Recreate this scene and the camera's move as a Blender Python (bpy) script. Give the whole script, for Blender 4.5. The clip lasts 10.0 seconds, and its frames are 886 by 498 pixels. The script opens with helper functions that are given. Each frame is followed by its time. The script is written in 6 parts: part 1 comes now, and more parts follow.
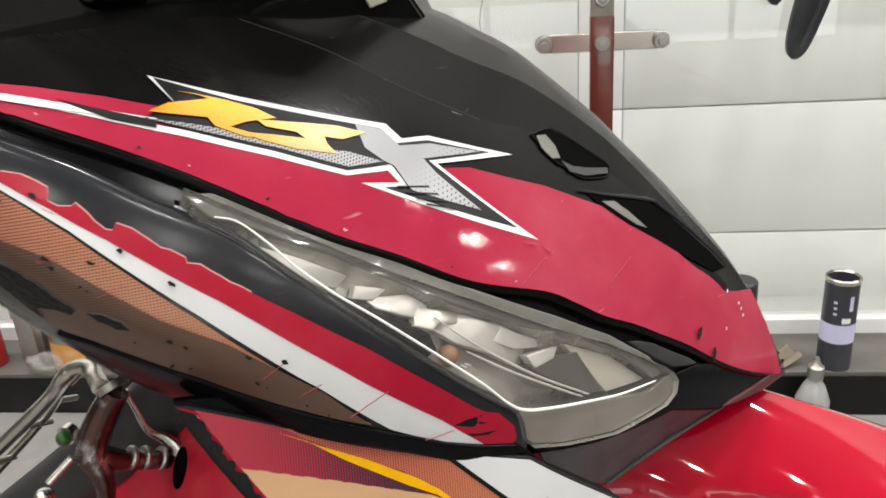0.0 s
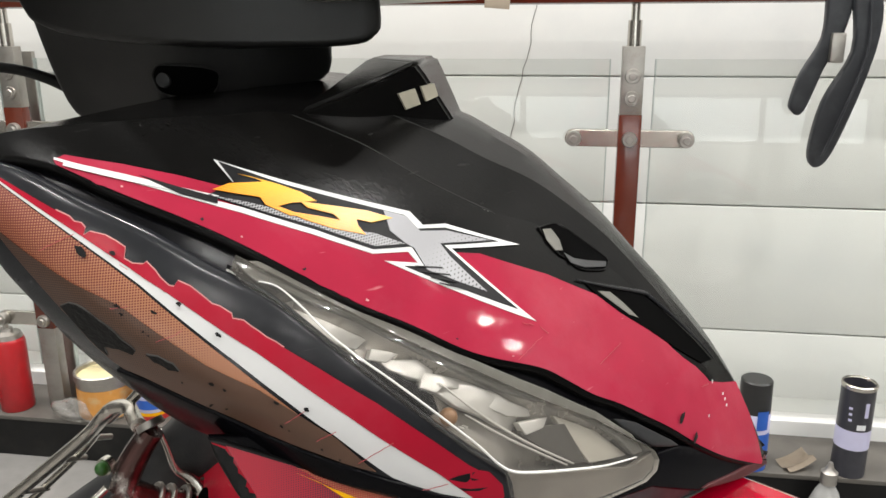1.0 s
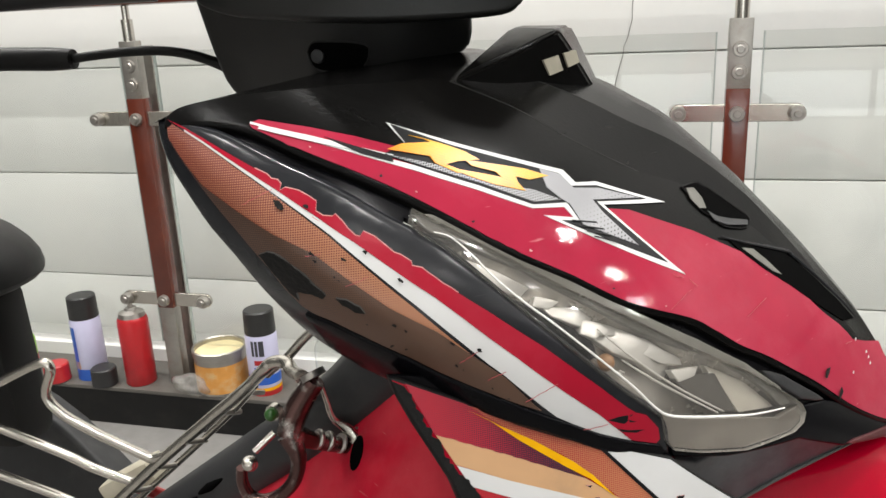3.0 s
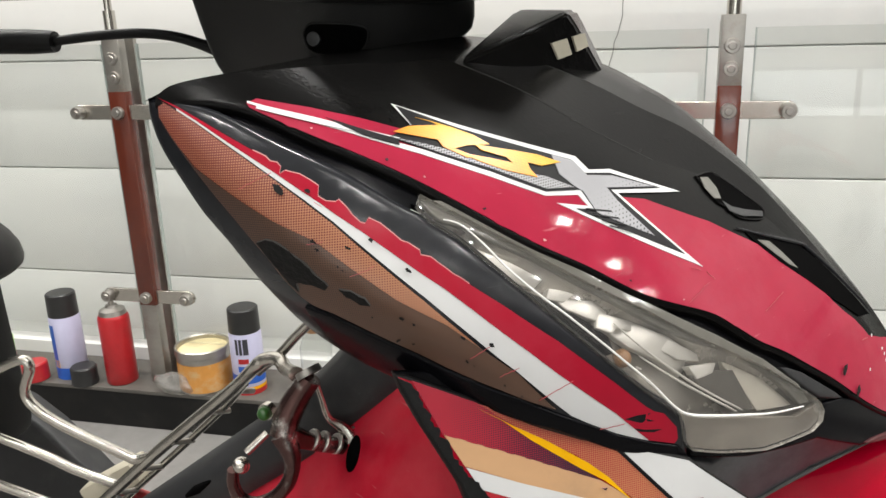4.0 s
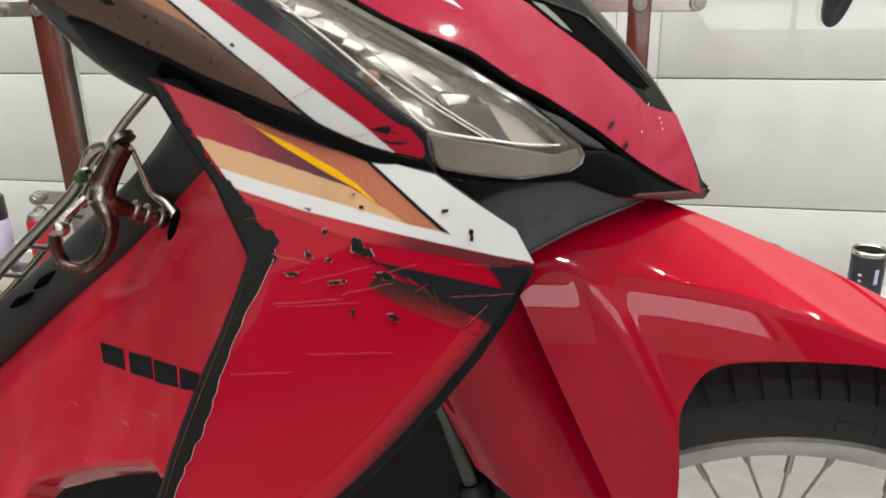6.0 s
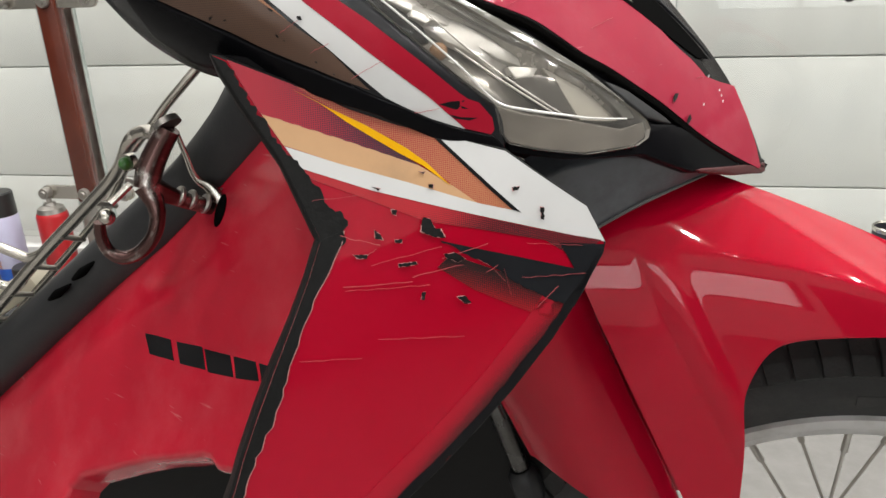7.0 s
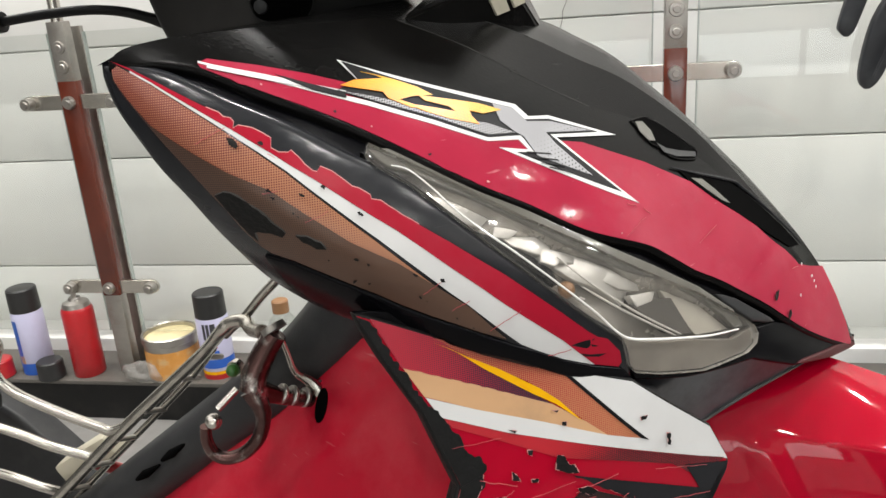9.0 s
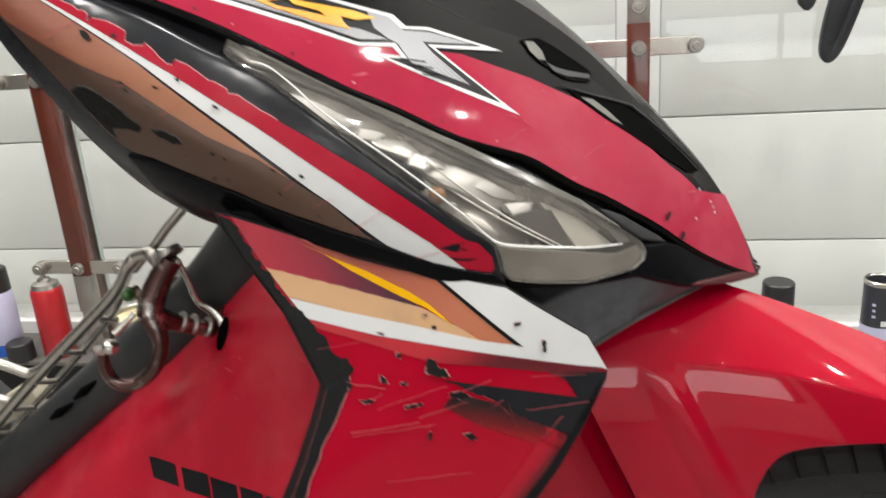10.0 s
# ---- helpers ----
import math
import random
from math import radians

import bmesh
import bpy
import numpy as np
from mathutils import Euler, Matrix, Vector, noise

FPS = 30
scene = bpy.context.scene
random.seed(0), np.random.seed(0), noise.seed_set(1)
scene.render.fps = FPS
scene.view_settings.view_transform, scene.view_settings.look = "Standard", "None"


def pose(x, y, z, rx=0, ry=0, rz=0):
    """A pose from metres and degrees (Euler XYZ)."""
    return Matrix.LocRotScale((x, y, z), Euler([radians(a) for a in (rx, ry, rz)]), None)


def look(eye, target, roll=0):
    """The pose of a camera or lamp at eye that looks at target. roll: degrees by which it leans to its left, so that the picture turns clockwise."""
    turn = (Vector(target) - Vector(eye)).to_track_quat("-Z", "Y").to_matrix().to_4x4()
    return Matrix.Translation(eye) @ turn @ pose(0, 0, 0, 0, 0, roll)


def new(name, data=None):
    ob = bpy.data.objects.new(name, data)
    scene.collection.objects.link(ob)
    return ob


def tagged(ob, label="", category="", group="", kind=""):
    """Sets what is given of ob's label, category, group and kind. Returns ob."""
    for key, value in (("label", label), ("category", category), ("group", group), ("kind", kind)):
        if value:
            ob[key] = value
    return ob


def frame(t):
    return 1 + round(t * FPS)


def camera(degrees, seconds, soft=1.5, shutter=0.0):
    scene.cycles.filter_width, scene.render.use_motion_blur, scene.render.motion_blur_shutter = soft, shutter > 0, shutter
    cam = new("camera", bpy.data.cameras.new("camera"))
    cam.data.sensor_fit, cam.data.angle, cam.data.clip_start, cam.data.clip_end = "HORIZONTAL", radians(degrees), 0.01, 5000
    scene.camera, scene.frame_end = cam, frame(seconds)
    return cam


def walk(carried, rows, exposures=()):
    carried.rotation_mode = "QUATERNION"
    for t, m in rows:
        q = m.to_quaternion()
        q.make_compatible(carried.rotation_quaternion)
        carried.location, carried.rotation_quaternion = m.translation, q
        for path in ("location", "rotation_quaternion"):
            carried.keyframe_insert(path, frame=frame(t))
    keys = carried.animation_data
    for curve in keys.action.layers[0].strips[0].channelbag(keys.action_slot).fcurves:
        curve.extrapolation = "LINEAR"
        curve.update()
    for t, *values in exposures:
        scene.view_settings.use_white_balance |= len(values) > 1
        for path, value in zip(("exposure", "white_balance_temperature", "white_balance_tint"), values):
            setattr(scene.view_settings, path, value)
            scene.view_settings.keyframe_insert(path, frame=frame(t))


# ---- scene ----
# the machine stands in its own frame: x to its nose, y away from the side that is seen
cam = camera(58.0, 10.0, soft=1.5, shutter=0.3)
STAND = pose(0, 0, 0, 0, -2.2, 1.5)
PATH = [
    (0, (0.007, 0.022, 0.943), (-0.221, 1.868, 0.208), -3.8),
    (0.5, (0.022, -0.038, 0.955), (-0.267, 1.85, 0.363), -2.4),
    (1, (0.02, -0.022, 0.959), (-0.277, 1.877, 0.408), -0.3),
    (1.5, (0.017, -0.009, 0.946), (-0.306, 1.883, 0.382), -0.4),
    (2, (0.026, -0.018, 0.947), (-0.361, 1.863, 0.388), -2.1),
    (2.5, (-0.005, -0.05, 0.953), (-0.472, 1.818, 0.414), -3.0),
    (2.7, (-0.003, -0.054, 0.953), (-0.512, 1.792, 0.375), -2.7),
    (3.8, (-0.032, -0.046, 0.943), (-0.504, 1.81, 0.367), -2.0),
    (4, (-0.024, -0.039, 0.942), (-0.487, 1.819, 0.361), -2.0),
    (4.5, (-0.044, -0.037, 0.944), (-0.474, 1.822, 0.342), -1.9),
    (5, (0.002, -0.032, 0.933), (-0.399, 1.824, 0.303), -1.8),
    (5.5, (0.086, -0.067, 0.887), (-0.302, 1.779, 0.222), -1.6),
    (6, (0.084, -0.08, 0.849), (-0.302, 1.751, 0.143), -1.4),
    (6.2, (0.08, -0.091, 0.838), (-0.312, 1.741, 0.139), -1.6),
    (7.3, (0.038, -0.07, 0.847), (-0.336, 1.749, 0.107), -3.0),
    (7.5, (0.034, -0.067, 0.862), (-0.336, 1.756, 0.128), -3.3),
    (8, (0.026, -0.05, 0.894), (-0.348, 1.784, 0.189), -4.0),
    (8.5, (0.007, -0.05, 0.911), (-0.369, 1.799, 0.247), -4.2),
    (9, (-0.013, -0.062, 0.932), (-0.39, 1.798, 0.302), -4.2),
    (9.5, (-0.005, -0.06, 0.928), (-0.381, 1.804, 0.308), -4.1),
    (10, (0.044, -0.066, 0.886), (-0.322, 1.796, 0.253), -4.2),
]
walk(cam, [(t, look(eye, target, roll)) for t, eye, target, roll in PATH])

from mathutils.geometry import tessellate_polygon

# ---------------------------------------------------------------- light
world = bpy.data.worlds.new("world")
scene.world = world
world.use_nodes = True
world.node_tree.nodes["Background"].inputs[0].default_value = (0.9, 0.95, 1.0, 1)
world.node_tree.nodes["Background"].inputs[1].default_value = 0.15
scene.view_settings.exposure = 0.0


# ---------------------------------------------------------------- materials
def material(name, colour, rough=0.5, metal=0.0, grain=0.0, scale=60.0, bump=0.0, bump_scale=300.0, coat=0.0, dirt=None, dirt_scale=9.0, dirt_at=0.62, spec=0.5, scratch=None):
    """A principled surface with grain at one scale, stains at another and fine relief."""
    mt = bpy.data.materials.new(name)
    mt.use_nodes = True
    nt = mt.node_tree
    p = nt.nodes["Principled BSDF"]
    p.inputs["Roughness"].default_value = rough
    p.inputs["Metallic"].default_value = metal
    p.inputs["Coat Weight"].default_value = coat
    p.inputs["Coat Roughness"].default_value = 0.06
    p.inputs["Specular IOR Level"].default_value = spec
    tc = nt.nodes.new("ShaderNodeTexCoord")
    n1 = nt.nodes.new("ShaderNodeTexNoise")
    n1.inputs["Scale"].default_value, n1.inputs["Detail"].default_value = scale, 6
    nt.links.new(tc.outputs["Object"], n1.inputs["Vector"])
    ramp = nt.nodes.new("ShaderNodeMix")
    ramp.data_type = "RGBA"
    ramp.inputs["A"].default_value = (*[c * (1 - grain) for c in colour], 1)
    ramp.inputs["B"].default_value = (*[min(1, c * (1 + grain)) for c in colour], 1)
    nt.links.new(n1.outputs["Fac"], ramp.inputs["Factor"])
    last = ramp.outputs["Result"]
    n2 = nt.nodes.new("ShaderNodeTexNoise")
    n2.inputs["Scale"].default_value, n2.inputs["Detail"].default_value = dirt_scale, 8
    n2.inputs["Roughness"].default_value = 0.65
    nt.links.new(tc.outputs["Object"], n2.inputs["Vector"])
    if dirt:
        step = nt.nodes.new("ShaderNodeMapRange")
        step.inputs["From Min"].default_value, step.inputs["From Max"].default_value = dirt_at - 0.12, dirt_at + 0.12
        nt.links.new(n2.outputs["Fac"], step.inputs["Value"])
        mix = nt.nodes.new("ShaderNodeMix")
        mix.data_type = "RGBA"
        mix.inputs["B"].default_value = (*dirt, 1)
        nt.links.new(step.outputs["Result"], mix.inputs["Factor"])
        nt.links.new(last, mix.inputs["A"])
        last = mix.outputs["Result"]
    if scratch:
        mp = nt.nodes.new("ShaderNodeMapping")
        mp.inputs["Rotation"].default_value = (0, radians(35), 0)
        mp.inputs["Scale"].default_value = (14, 60, 420)
        nt.links.new(tc.outputs["Object"], mp.inputs["Vector"])
        n4 = nt.nodes.new("ShaderNodeTexNoise")
        n4.inputs["Scale"].default_value, n4.inputs["Detail"].default_value = 1.0, 3
        nt.links.new(mp.outputs[0], n4.inputs["Vector"])
        st = nt.nodes.new("ShaderNodeMapRange")
        st.inputs["From Min"].default_value, st.inputs["From Max"].default_value = 0.70, 0.78
        nt.links.new(n4.outputs["Fac"], st.inputs["Value"])
        sm = nt.nodes.new("ShaderNodeMix")
        sm.data_type = "RGBA"
        sm.inputs["B"].default_value = (*scratch, 1)
        nt.links.new(st.outputs[0], sm.inputs["Factor"])
        nt.links.new(last, sm.inputs["A"])
        last = sm.outputs["Result"]
    nt.links.new(last, p.inputs["Base Color"])
    rr = nt.nodes.new("ShaderNodeMapRange")
    rr.inputs["To Min"].default_value, rr.inputs["To Max"].default_value = rough * 0.75, min(1, rough * 1.3)
    nt.links.new(n2.outputs["Fac"], rr.inputs["Value"])
    nt.links.new(rr.outputs["Result"], p.inputs["Roughness"])
    if bump:
        n3 = nt.nodes.new("ShaderNodeTexNoise")
        n3.inputs["Scale"].default_value, n3.inputs["Detail"].default_value = bump_scale, 4
        nt.links.new(tc.outputs["Object"], n3.inputs["Vector"])
        b = nt.nodes.new("ShaderNodeBump")
        b.inputs["Strength"].default_value, b.inputs["Distance"].default_value = bump, 0.002
        nt.links.new(n3.outputs["Fac"], b.inputs["Height"])
        nt.links.new(b.outputs["Normal"], p.inputs["Normal"])
    return mt


def halftone(name, ground, dot, pitch, size0, size1, axis, rough=0.35):
    """A printed film: dots of one ink on a ground, their size growing along an axis (x0, z0, x1, z1)."""
    mt = material(name, ground, rough, grain=0.05, scale=80)
    nt = mt.node_tree
    p = nt.nodes["Principled BSDF"]
    base = p.inputs["Base Color"].links[0].from_socket
    tc = nt.nodes.new("ShaderNodeTexCoord")
    sep = nt.nodes.new("ShaderNodeSeparateXYZ")
    nt.links.new(tc.outputs["Object"], sep.inputs[0])

    def calc(op, a, b=None):
        m = nt.nodes.new("ShaderNodeMath")
        m.operation = op
        for k, v in enumerate((a, b)):
            if v is None:
                continue
            if isinstance(v, (int, float)):
                m.inputs[k].default_value = v
            else:
                nt.links.new(v, m.inputs[k])
        return m.outputs[0]

    k = math.pi / pitch
    u = calc("ADD", sep.outputs["X"], sep.outputs["Z"])
    v = calc("SUBTRACT", sep.outputs["X"], sep.outputs["Z"])
    dots = calc("MULTIPLY", calc("SINE", calc("MULTIPLY", u, k)), calc("SINE", calc("MULTIPLY", v, k)))
    x0, z0, x1, z1 = axis
    dx, dz = x1 - x0, z1 - z0
    ll = dx * dx + dz * dz
    along = calc("ADD", calc("MULTIPLY", calc("SUBTRACT", sep.outputs["X"], x0), dx / ll), calc("MULTIPLY", calc("SUBTRACT", sep.outputs["Z"], z0), dz / ll))
    level = nt.nodes.new("ShaderNodeMapRange")
    level.inputs["To Min"].default_value, level.inputs["To Max"].default_value = size0, size1
    nt.links.new(along, level.inputs["Value"])
    f = nt.nodes.new("ShaderNodeMapRange")
    f.inputs["From Min"].default_value, f.inputs["From Max"].default_value = -0.15, 0.15
    nt.links.new(calc("SUBTRACT", dots, level.outputs[0]), f.inputs["Value"])
    mix = nt.nodes.new("ShaderNodeMix")
    mix.data_type = "RGBA"
    mix.inputs["B"].default_value = (*dot, 1)
    nt.links.new(f.outputs[0], mix.inputs["Factor"])
    nt.links.new(base, mix.inputs["A"])
    last = mix.outputs["Result"]
    nt.links.new(last, p.inputs["Base Color"])
    return mt


def clear(name, colour, rough=0.03, tint=0.9, haze=0.0):
    """A clear sheet: see-through, with the gloss that its angle gives."""
    mt = bpy.data.materials.new(name)
    mt.use_nodes = True
    nt = mt.node_tree
    nt.nodes.remove(nt.nodes["Principled BSDF"])
    out = nt.nodes["Material Output"]
    t = nt.nodes.new("ShaderNodeBsdfTransparent")
    t.inputs[0].default_value = (*[c * tint for c in colour], 1)
    g = nt.nodes.new("ShaderNodeBsdfGlossy")
    g.inputs["Roughness"].default_value = rough
    lw = nt.nodes.new("ShaderNodeLayerWeight")
    lw.inputs["Blend"].default_value = 0.5
    pw = nt.nodes.new("ShaderNodeMath")
    pw.operation = "POWER"
    pw.inputs[1].default_value = 4.0
    nt.links.new(lw.outputs["Facing"], pw.inputs[0])
    fr = nt.nodes.new("ShaderNodeMapRange")
    fr.inputs["To Min"].default_value, fr.inputs["To Max"].default_value = 0.045, 0.9
    nt.links.new(pw.outputs[0], fr.inputs["Value"])
    mx = nt.nodes.new("ShaderNodeMixShader")
    nt.links.new(fr.outputs[0], mx.inputs[0])
    df = nt.nodes.new("ShaderNodeBsdfDiffuse")
    df.inputs[0].default_value = (0.6, 0.58, 0.55, 1)
    ns = nt.nodes.new("ShaderNodeTexNoise")
    ns.inputs["Scale"].default_value = 45
    hz = nt.nodes.new("ShaderNodeMath")
    hz.operation = "MULTIPLY"
    hz.inputs[1].default_value = haze * 2
    nt.links.new(ns.outputs["Fac"], hz.inputs[0])
    milk = nt.nodes.new("ShaderNodeMixShader")
    nt.links.new(hz.outputs[0], milk.inputs[0])
    nt.links.new(t.outputs[0], milk.inputs[1])
    nt.links.new(df.outputs[0], milk.inputs[2])
    nt.links.new(milk.outputs[0], mx.inputs[1])
    nt.links.new(g.outputs[0], mx.inputs[2])
    nt.links.new(mx.outputs[0], out.inputs["Surface"])
    return mt


def glowing(name, colour, strength):
    mt = bpy.data.materials.new(name)
    mt.use_nodes = True
    nt = mt.node_tree
    p = nt.nodes["Principled BSDF"]
    p.inputs["Emission Color"].default_value = (*colour, 1)
    p.inputs["Emission Strength"].default_value = strength
    return mt


GLOSS_BLACK = material("gloss_black_plastic", (0.012, 0.013, 0.0155), 0.20, grain=0.35, scale=40, dirt=(0.026, 0.027, 0.030), dirt_scale=12, dirt_at=0.62, bump=0.03, bump_scale=120, spec=0.30, scratch=(0.06, 0.062, 0.066))
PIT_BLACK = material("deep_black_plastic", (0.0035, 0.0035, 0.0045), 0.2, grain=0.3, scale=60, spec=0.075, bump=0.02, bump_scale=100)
# near-black that stands in for the shade inside cavities
HOLE_BLACK = material("cavity_shade_black", (0.002, 0.002, 0.002), 0.8, grain=0.2, spec=0.02)
FROST = material("frosted_lens_flange", (0.12, 0.115, 0.10), 0.12, grain=0.25, scale=30, dirt=(0.2, 0.19, 0.17), dirt_scale=16, spec=0.5)
SKIRT = material("smoked_lens_skirt", (0.20, 0.18, 0.155), 0.1, grain=0.25, scale=25, dirt=(0.10, 0.088, 0.077), dirt_scale=14, spec=0.5)
SATIN_BLACK = material("satin_black_plastic", (0.0035, 0.0034, 0.0033), 0.22, grain=0.35, scale=30, dirt=(0.010, 0.0092, 0.0085), dirt_scale=10, dirt_at=0.68, bump=0.05, bump_scale=500, spec=0.065, scratch=(0.03, 0.03, 0.028))
FOLD_GREY = material("lighter_edge_grey", (0.016, 0.0157, 0.015), 0.5, grain=0.5, scale=90, spec=0.3)
MATT_BLACK = material("matt_black_plastic", (0.006, 0.006, 0.006), 0.42, grain=0.2, scale=50, bump=0.08, bump_scale=900, spec=0.2)
GREY_PLASTIC = material("grey_inner_plastic", (0.02, 0.0205, 0.022), 0.42, grain=0.25, scale=30, dirt=(0.045, 0.044, 0.042), dirt_scale=12, bump=0.1, bump_scale=700, spec=0.35)
SLATE_PLASTIC = material("slate_gloss_plastic", (0.078, 0.084, 0.094), 0.14, grain=0.3, scale=25, dirt=(0.04, 0.042, 0.046), dirt_scale=18, dirt_at=0.58, spec=0.5, scratch=(0.10, 0.10, 0.105))
RED_FILM = material("red_film", (0.325, 0.020, 0.046), 0.075, grain=0.14, scale=35, dirt=(0.38, 0.052, 0.082), dirt_scale=9, dirt_at=0.56, bump=0.05, bump_scale=160, spec=0.09, scratch=(0.50, 0.15, 0.17))
RED_STRIPE = material("red_stripe_film", (0.33, 0.010, 0.026), 0.2, grain=0.12, scale=35, dirt=(0.36, 0.030, 0.050), dirt_scale=10, dirt_at=0.6, bump=0.06, bump_scale=160, spec=0.09)
RED_PAINT = material("red_gloss_paint", (0.36, 0.001, 0.016), 0.035, grain=0.06, scale=20, dirt=(0.38, 0.004, 0.022), dirt_scale=7, dirt_at=0.6, spec=0.38, bump=0.004, bump_scale=25)
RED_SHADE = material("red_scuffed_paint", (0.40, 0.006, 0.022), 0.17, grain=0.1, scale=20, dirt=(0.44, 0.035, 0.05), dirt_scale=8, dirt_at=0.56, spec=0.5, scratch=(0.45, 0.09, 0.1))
WHITE_FILM = material("white_film", (0.62, 0.62, 0.62), 0.4, grain=0.05, scale=60, dirt=(0.5, 0.49, 0.47), dirt_scale=22, dirt_at=0.72)
YELLOW_FADE = halftone("yellow_to_orange_film", (0.80, 0.44, 0.004), (0.74, 0.20, 0.004), 0.0006, 1.2, -1.1, (-0.045, 0.894, -0.055, 0.874), rough=0.3)
YELLOW_FILM = material("yellow_film", (0.80, 0.42, 0.004), 0.3, grain=0.15, scale=50, spec=0.12, dirt=(0.72, 0.26, 0.004), dirt_scale=30, dirt_at=0.6)
PEEL_BLACK = material("bared_black_plastic", (0.006, 0.006, 0.006), 0.5, grain=0.3, scale=200, bump=0.3, bump_scale=400, spec=0.2)
BLACK_FILM = material("black_film", (0.008, 0.008, 0.009), 0.4, grain=0.2, scale=60, spec=0.12)
SILVER_FILM = halftone("silver_dotted_film", (0.27, 0.27, 0.285), (0.05, 0.05, 0.055), 0.0016, 1.2, 0.1, (-0.005, 0.862, 0.03, 0.826))
GREY_DOTS = halftone("grey_dotted_film", (0.3, 0.3, 0.31), (0.02, 0.02, 0.022), 0.0010, 0.35, -0.1, (-0.02, 0.86, -0.10, 0.893))
TAN_FILM = halftone("tan_dotted_film", (0.40, 0.175, 0.085), (0.15, 0.020, 0.016), 0.00098, -0.45, 0.85, (-0.165, 0.905, -0.045, 0.795))
# tan print with wear and the bend's shade in its colours
SHADED_TAN = halftone("worn_shaded_film", (0.105, 0.054, 0.033), (0.030, 0.014, 0.011), 0.00098, -0.45, 0.7, (-0.165, 0.905, -0.080, 0.810))
TAN_FLAT = material("tan_film", (0.56, 0.33, 0.17), 0.4, grain=0.08, scale=60, dirt=(0.4, 0.25, 0.14), dirt_scale=20, dirt_at=0.7)
ORANGE_DOTS = halftone("orange_dotted_film", (0.45, 0.19, 0.09), (0.36, 0.03, 0.028), 0.0009, 0.4, -0.2, (0.04, 0.716, -0.02, 0.765))
CRIMSON_DOTS = halftone("crimson_dotted_film", (0.38, 0.012, 0.03), (0.035, 0.012, 0.03), 0.0009, 0.8, -0.8, (-0.055, 0.757, -0.012, 0.766))
RED_DOTS = halftone("red_dotted_film", (0.46, 0.015, 0.025), (0.03, 0.006, 0.01), 0.0009, 0.7, -0.5, (0.0, 0.722, 0.012, 0.700))
EDGE_FADE = halftone("sprayed_edge_dots", (0.36, 0.001, 0.016), (0.010, 0.006, 0.006), 0.0007, -1.15, 1.15, (0.028, 0.6222, 0.0185, 0.6322))
FADE_DOTS = halftone("fading_black_dots", (0.36, 0.001, 0.010), (0.010, 0.006, 0.006), 0.0009, -0.95, 0.85, (0.040, 0.685, 0.0325, 0.671))
# half-diffuse pale base stands in for bright reflections in the chrome
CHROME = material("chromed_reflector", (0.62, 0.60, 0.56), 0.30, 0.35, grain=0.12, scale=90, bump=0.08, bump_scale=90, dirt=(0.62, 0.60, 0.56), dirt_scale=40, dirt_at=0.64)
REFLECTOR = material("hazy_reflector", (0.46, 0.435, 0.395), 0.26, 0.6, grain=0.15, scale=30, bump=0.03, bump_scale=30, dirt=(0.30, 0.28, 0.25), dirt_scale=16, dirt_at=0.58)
STEEL = material("brushed_steel", (0.58, 0.55, 0.5), 0.24, 1.0, grain=0.15, scale=80, bump=0.05, bump_scale=300, dirt=(0.3, 0.24, 0.17), dirt_scale=30, dirt_at=0.72)
DULL_STEEL = material("dull_steel", (0.42, 0.4, 0.37), 0.4, 1.0, grain=0.2, scale=60, dirt=(0.25, 0.21, 0.17), dirt_scale=15, dirt_at=0.65)
FORK_STEEL = material("dark_fork_steel", (0.13, 0.128, 0.125), 0.26, 0.9, grain=0.2, scale=60, dirt=(0.06, 0.055, 0.05), dirt_scale=15, dirt_at=0.6)
RIM_ALLOY = material("silver_rim_paint", (0.62, 0.62, 0.62), 0.3, 0.8, grain=0.1, scale=60, dirt=(0.4, 0.39, 0.37), dirt_scale=14)
BRONZE = material("worn_bronze_plating", (0.11, 0.06, 0.055), 0.25, 0.9, grain=0.3, scale=60, dirt=(0.7, 0.68, 0.64), dirt_scale=70, dirt_at=0.63)
RUBBER = material("tyre_rubber", (0.022, 0.022, 0.022), 0.75, grain=0.25, scale=50, bump=0.25, bump_scale=250, dirt=(0.05, 0.048, 0.045), dirt_scale=16)
WOOD = material("varnished_red_wood", (0.105, 0.020, 0.009), 0.22, grain=0.35, scale=18, coat=0.4, dirt=(0.10, 0.018, 0.009), dirt_scale=14, dirt_at=0.55)
WALL_PAINT = material("white_wall_paint", (0.77, 0.77, 0.745), 0.55, grain=0.03, scale=6, dirt=(0.70, 0.71, 0.70), dirt_scale=2.5, dirt_at=0.6, bump=0.04, bump_scale=40)
CEILING_PAINT = material("ceiling_paint", (0.68, 0.68, 0.665), 0.7, grain=0.04, scale=4)
DIM_WALL = material("unseen_dim_wall", (0.11, 0.11, 0.108), 0.6, grain=0.1, scale=5, dirt=(0.06, 0.06, 0.06), dirt_scale=1.5)
CONCRETE = material("grey_floor_concrete", (0.21, 0.204, 0.194), 0.5, grain=0.15, scale=30, dirt=(0.15, 0.144, 0.136), dirt_scale=4, bump=0.15, bump_scale=120)
KERB_TOP = material("worn_kerb_stone", (0.10, 0.092, 0.081), 0.5, grain=0.2, scale=30, dirt=(0.06, 0.055, 0.05), dirt_scale=6, bump=0.1, bump_scale=150)
KERB_DARK = material("black_kerb_tile", (0.008, 0.008, 0.008), 0.35, grain=0.4, scale=20, dirt=(0.022, 0.021, 0.019), dirt_scale=8, spec=0.25)
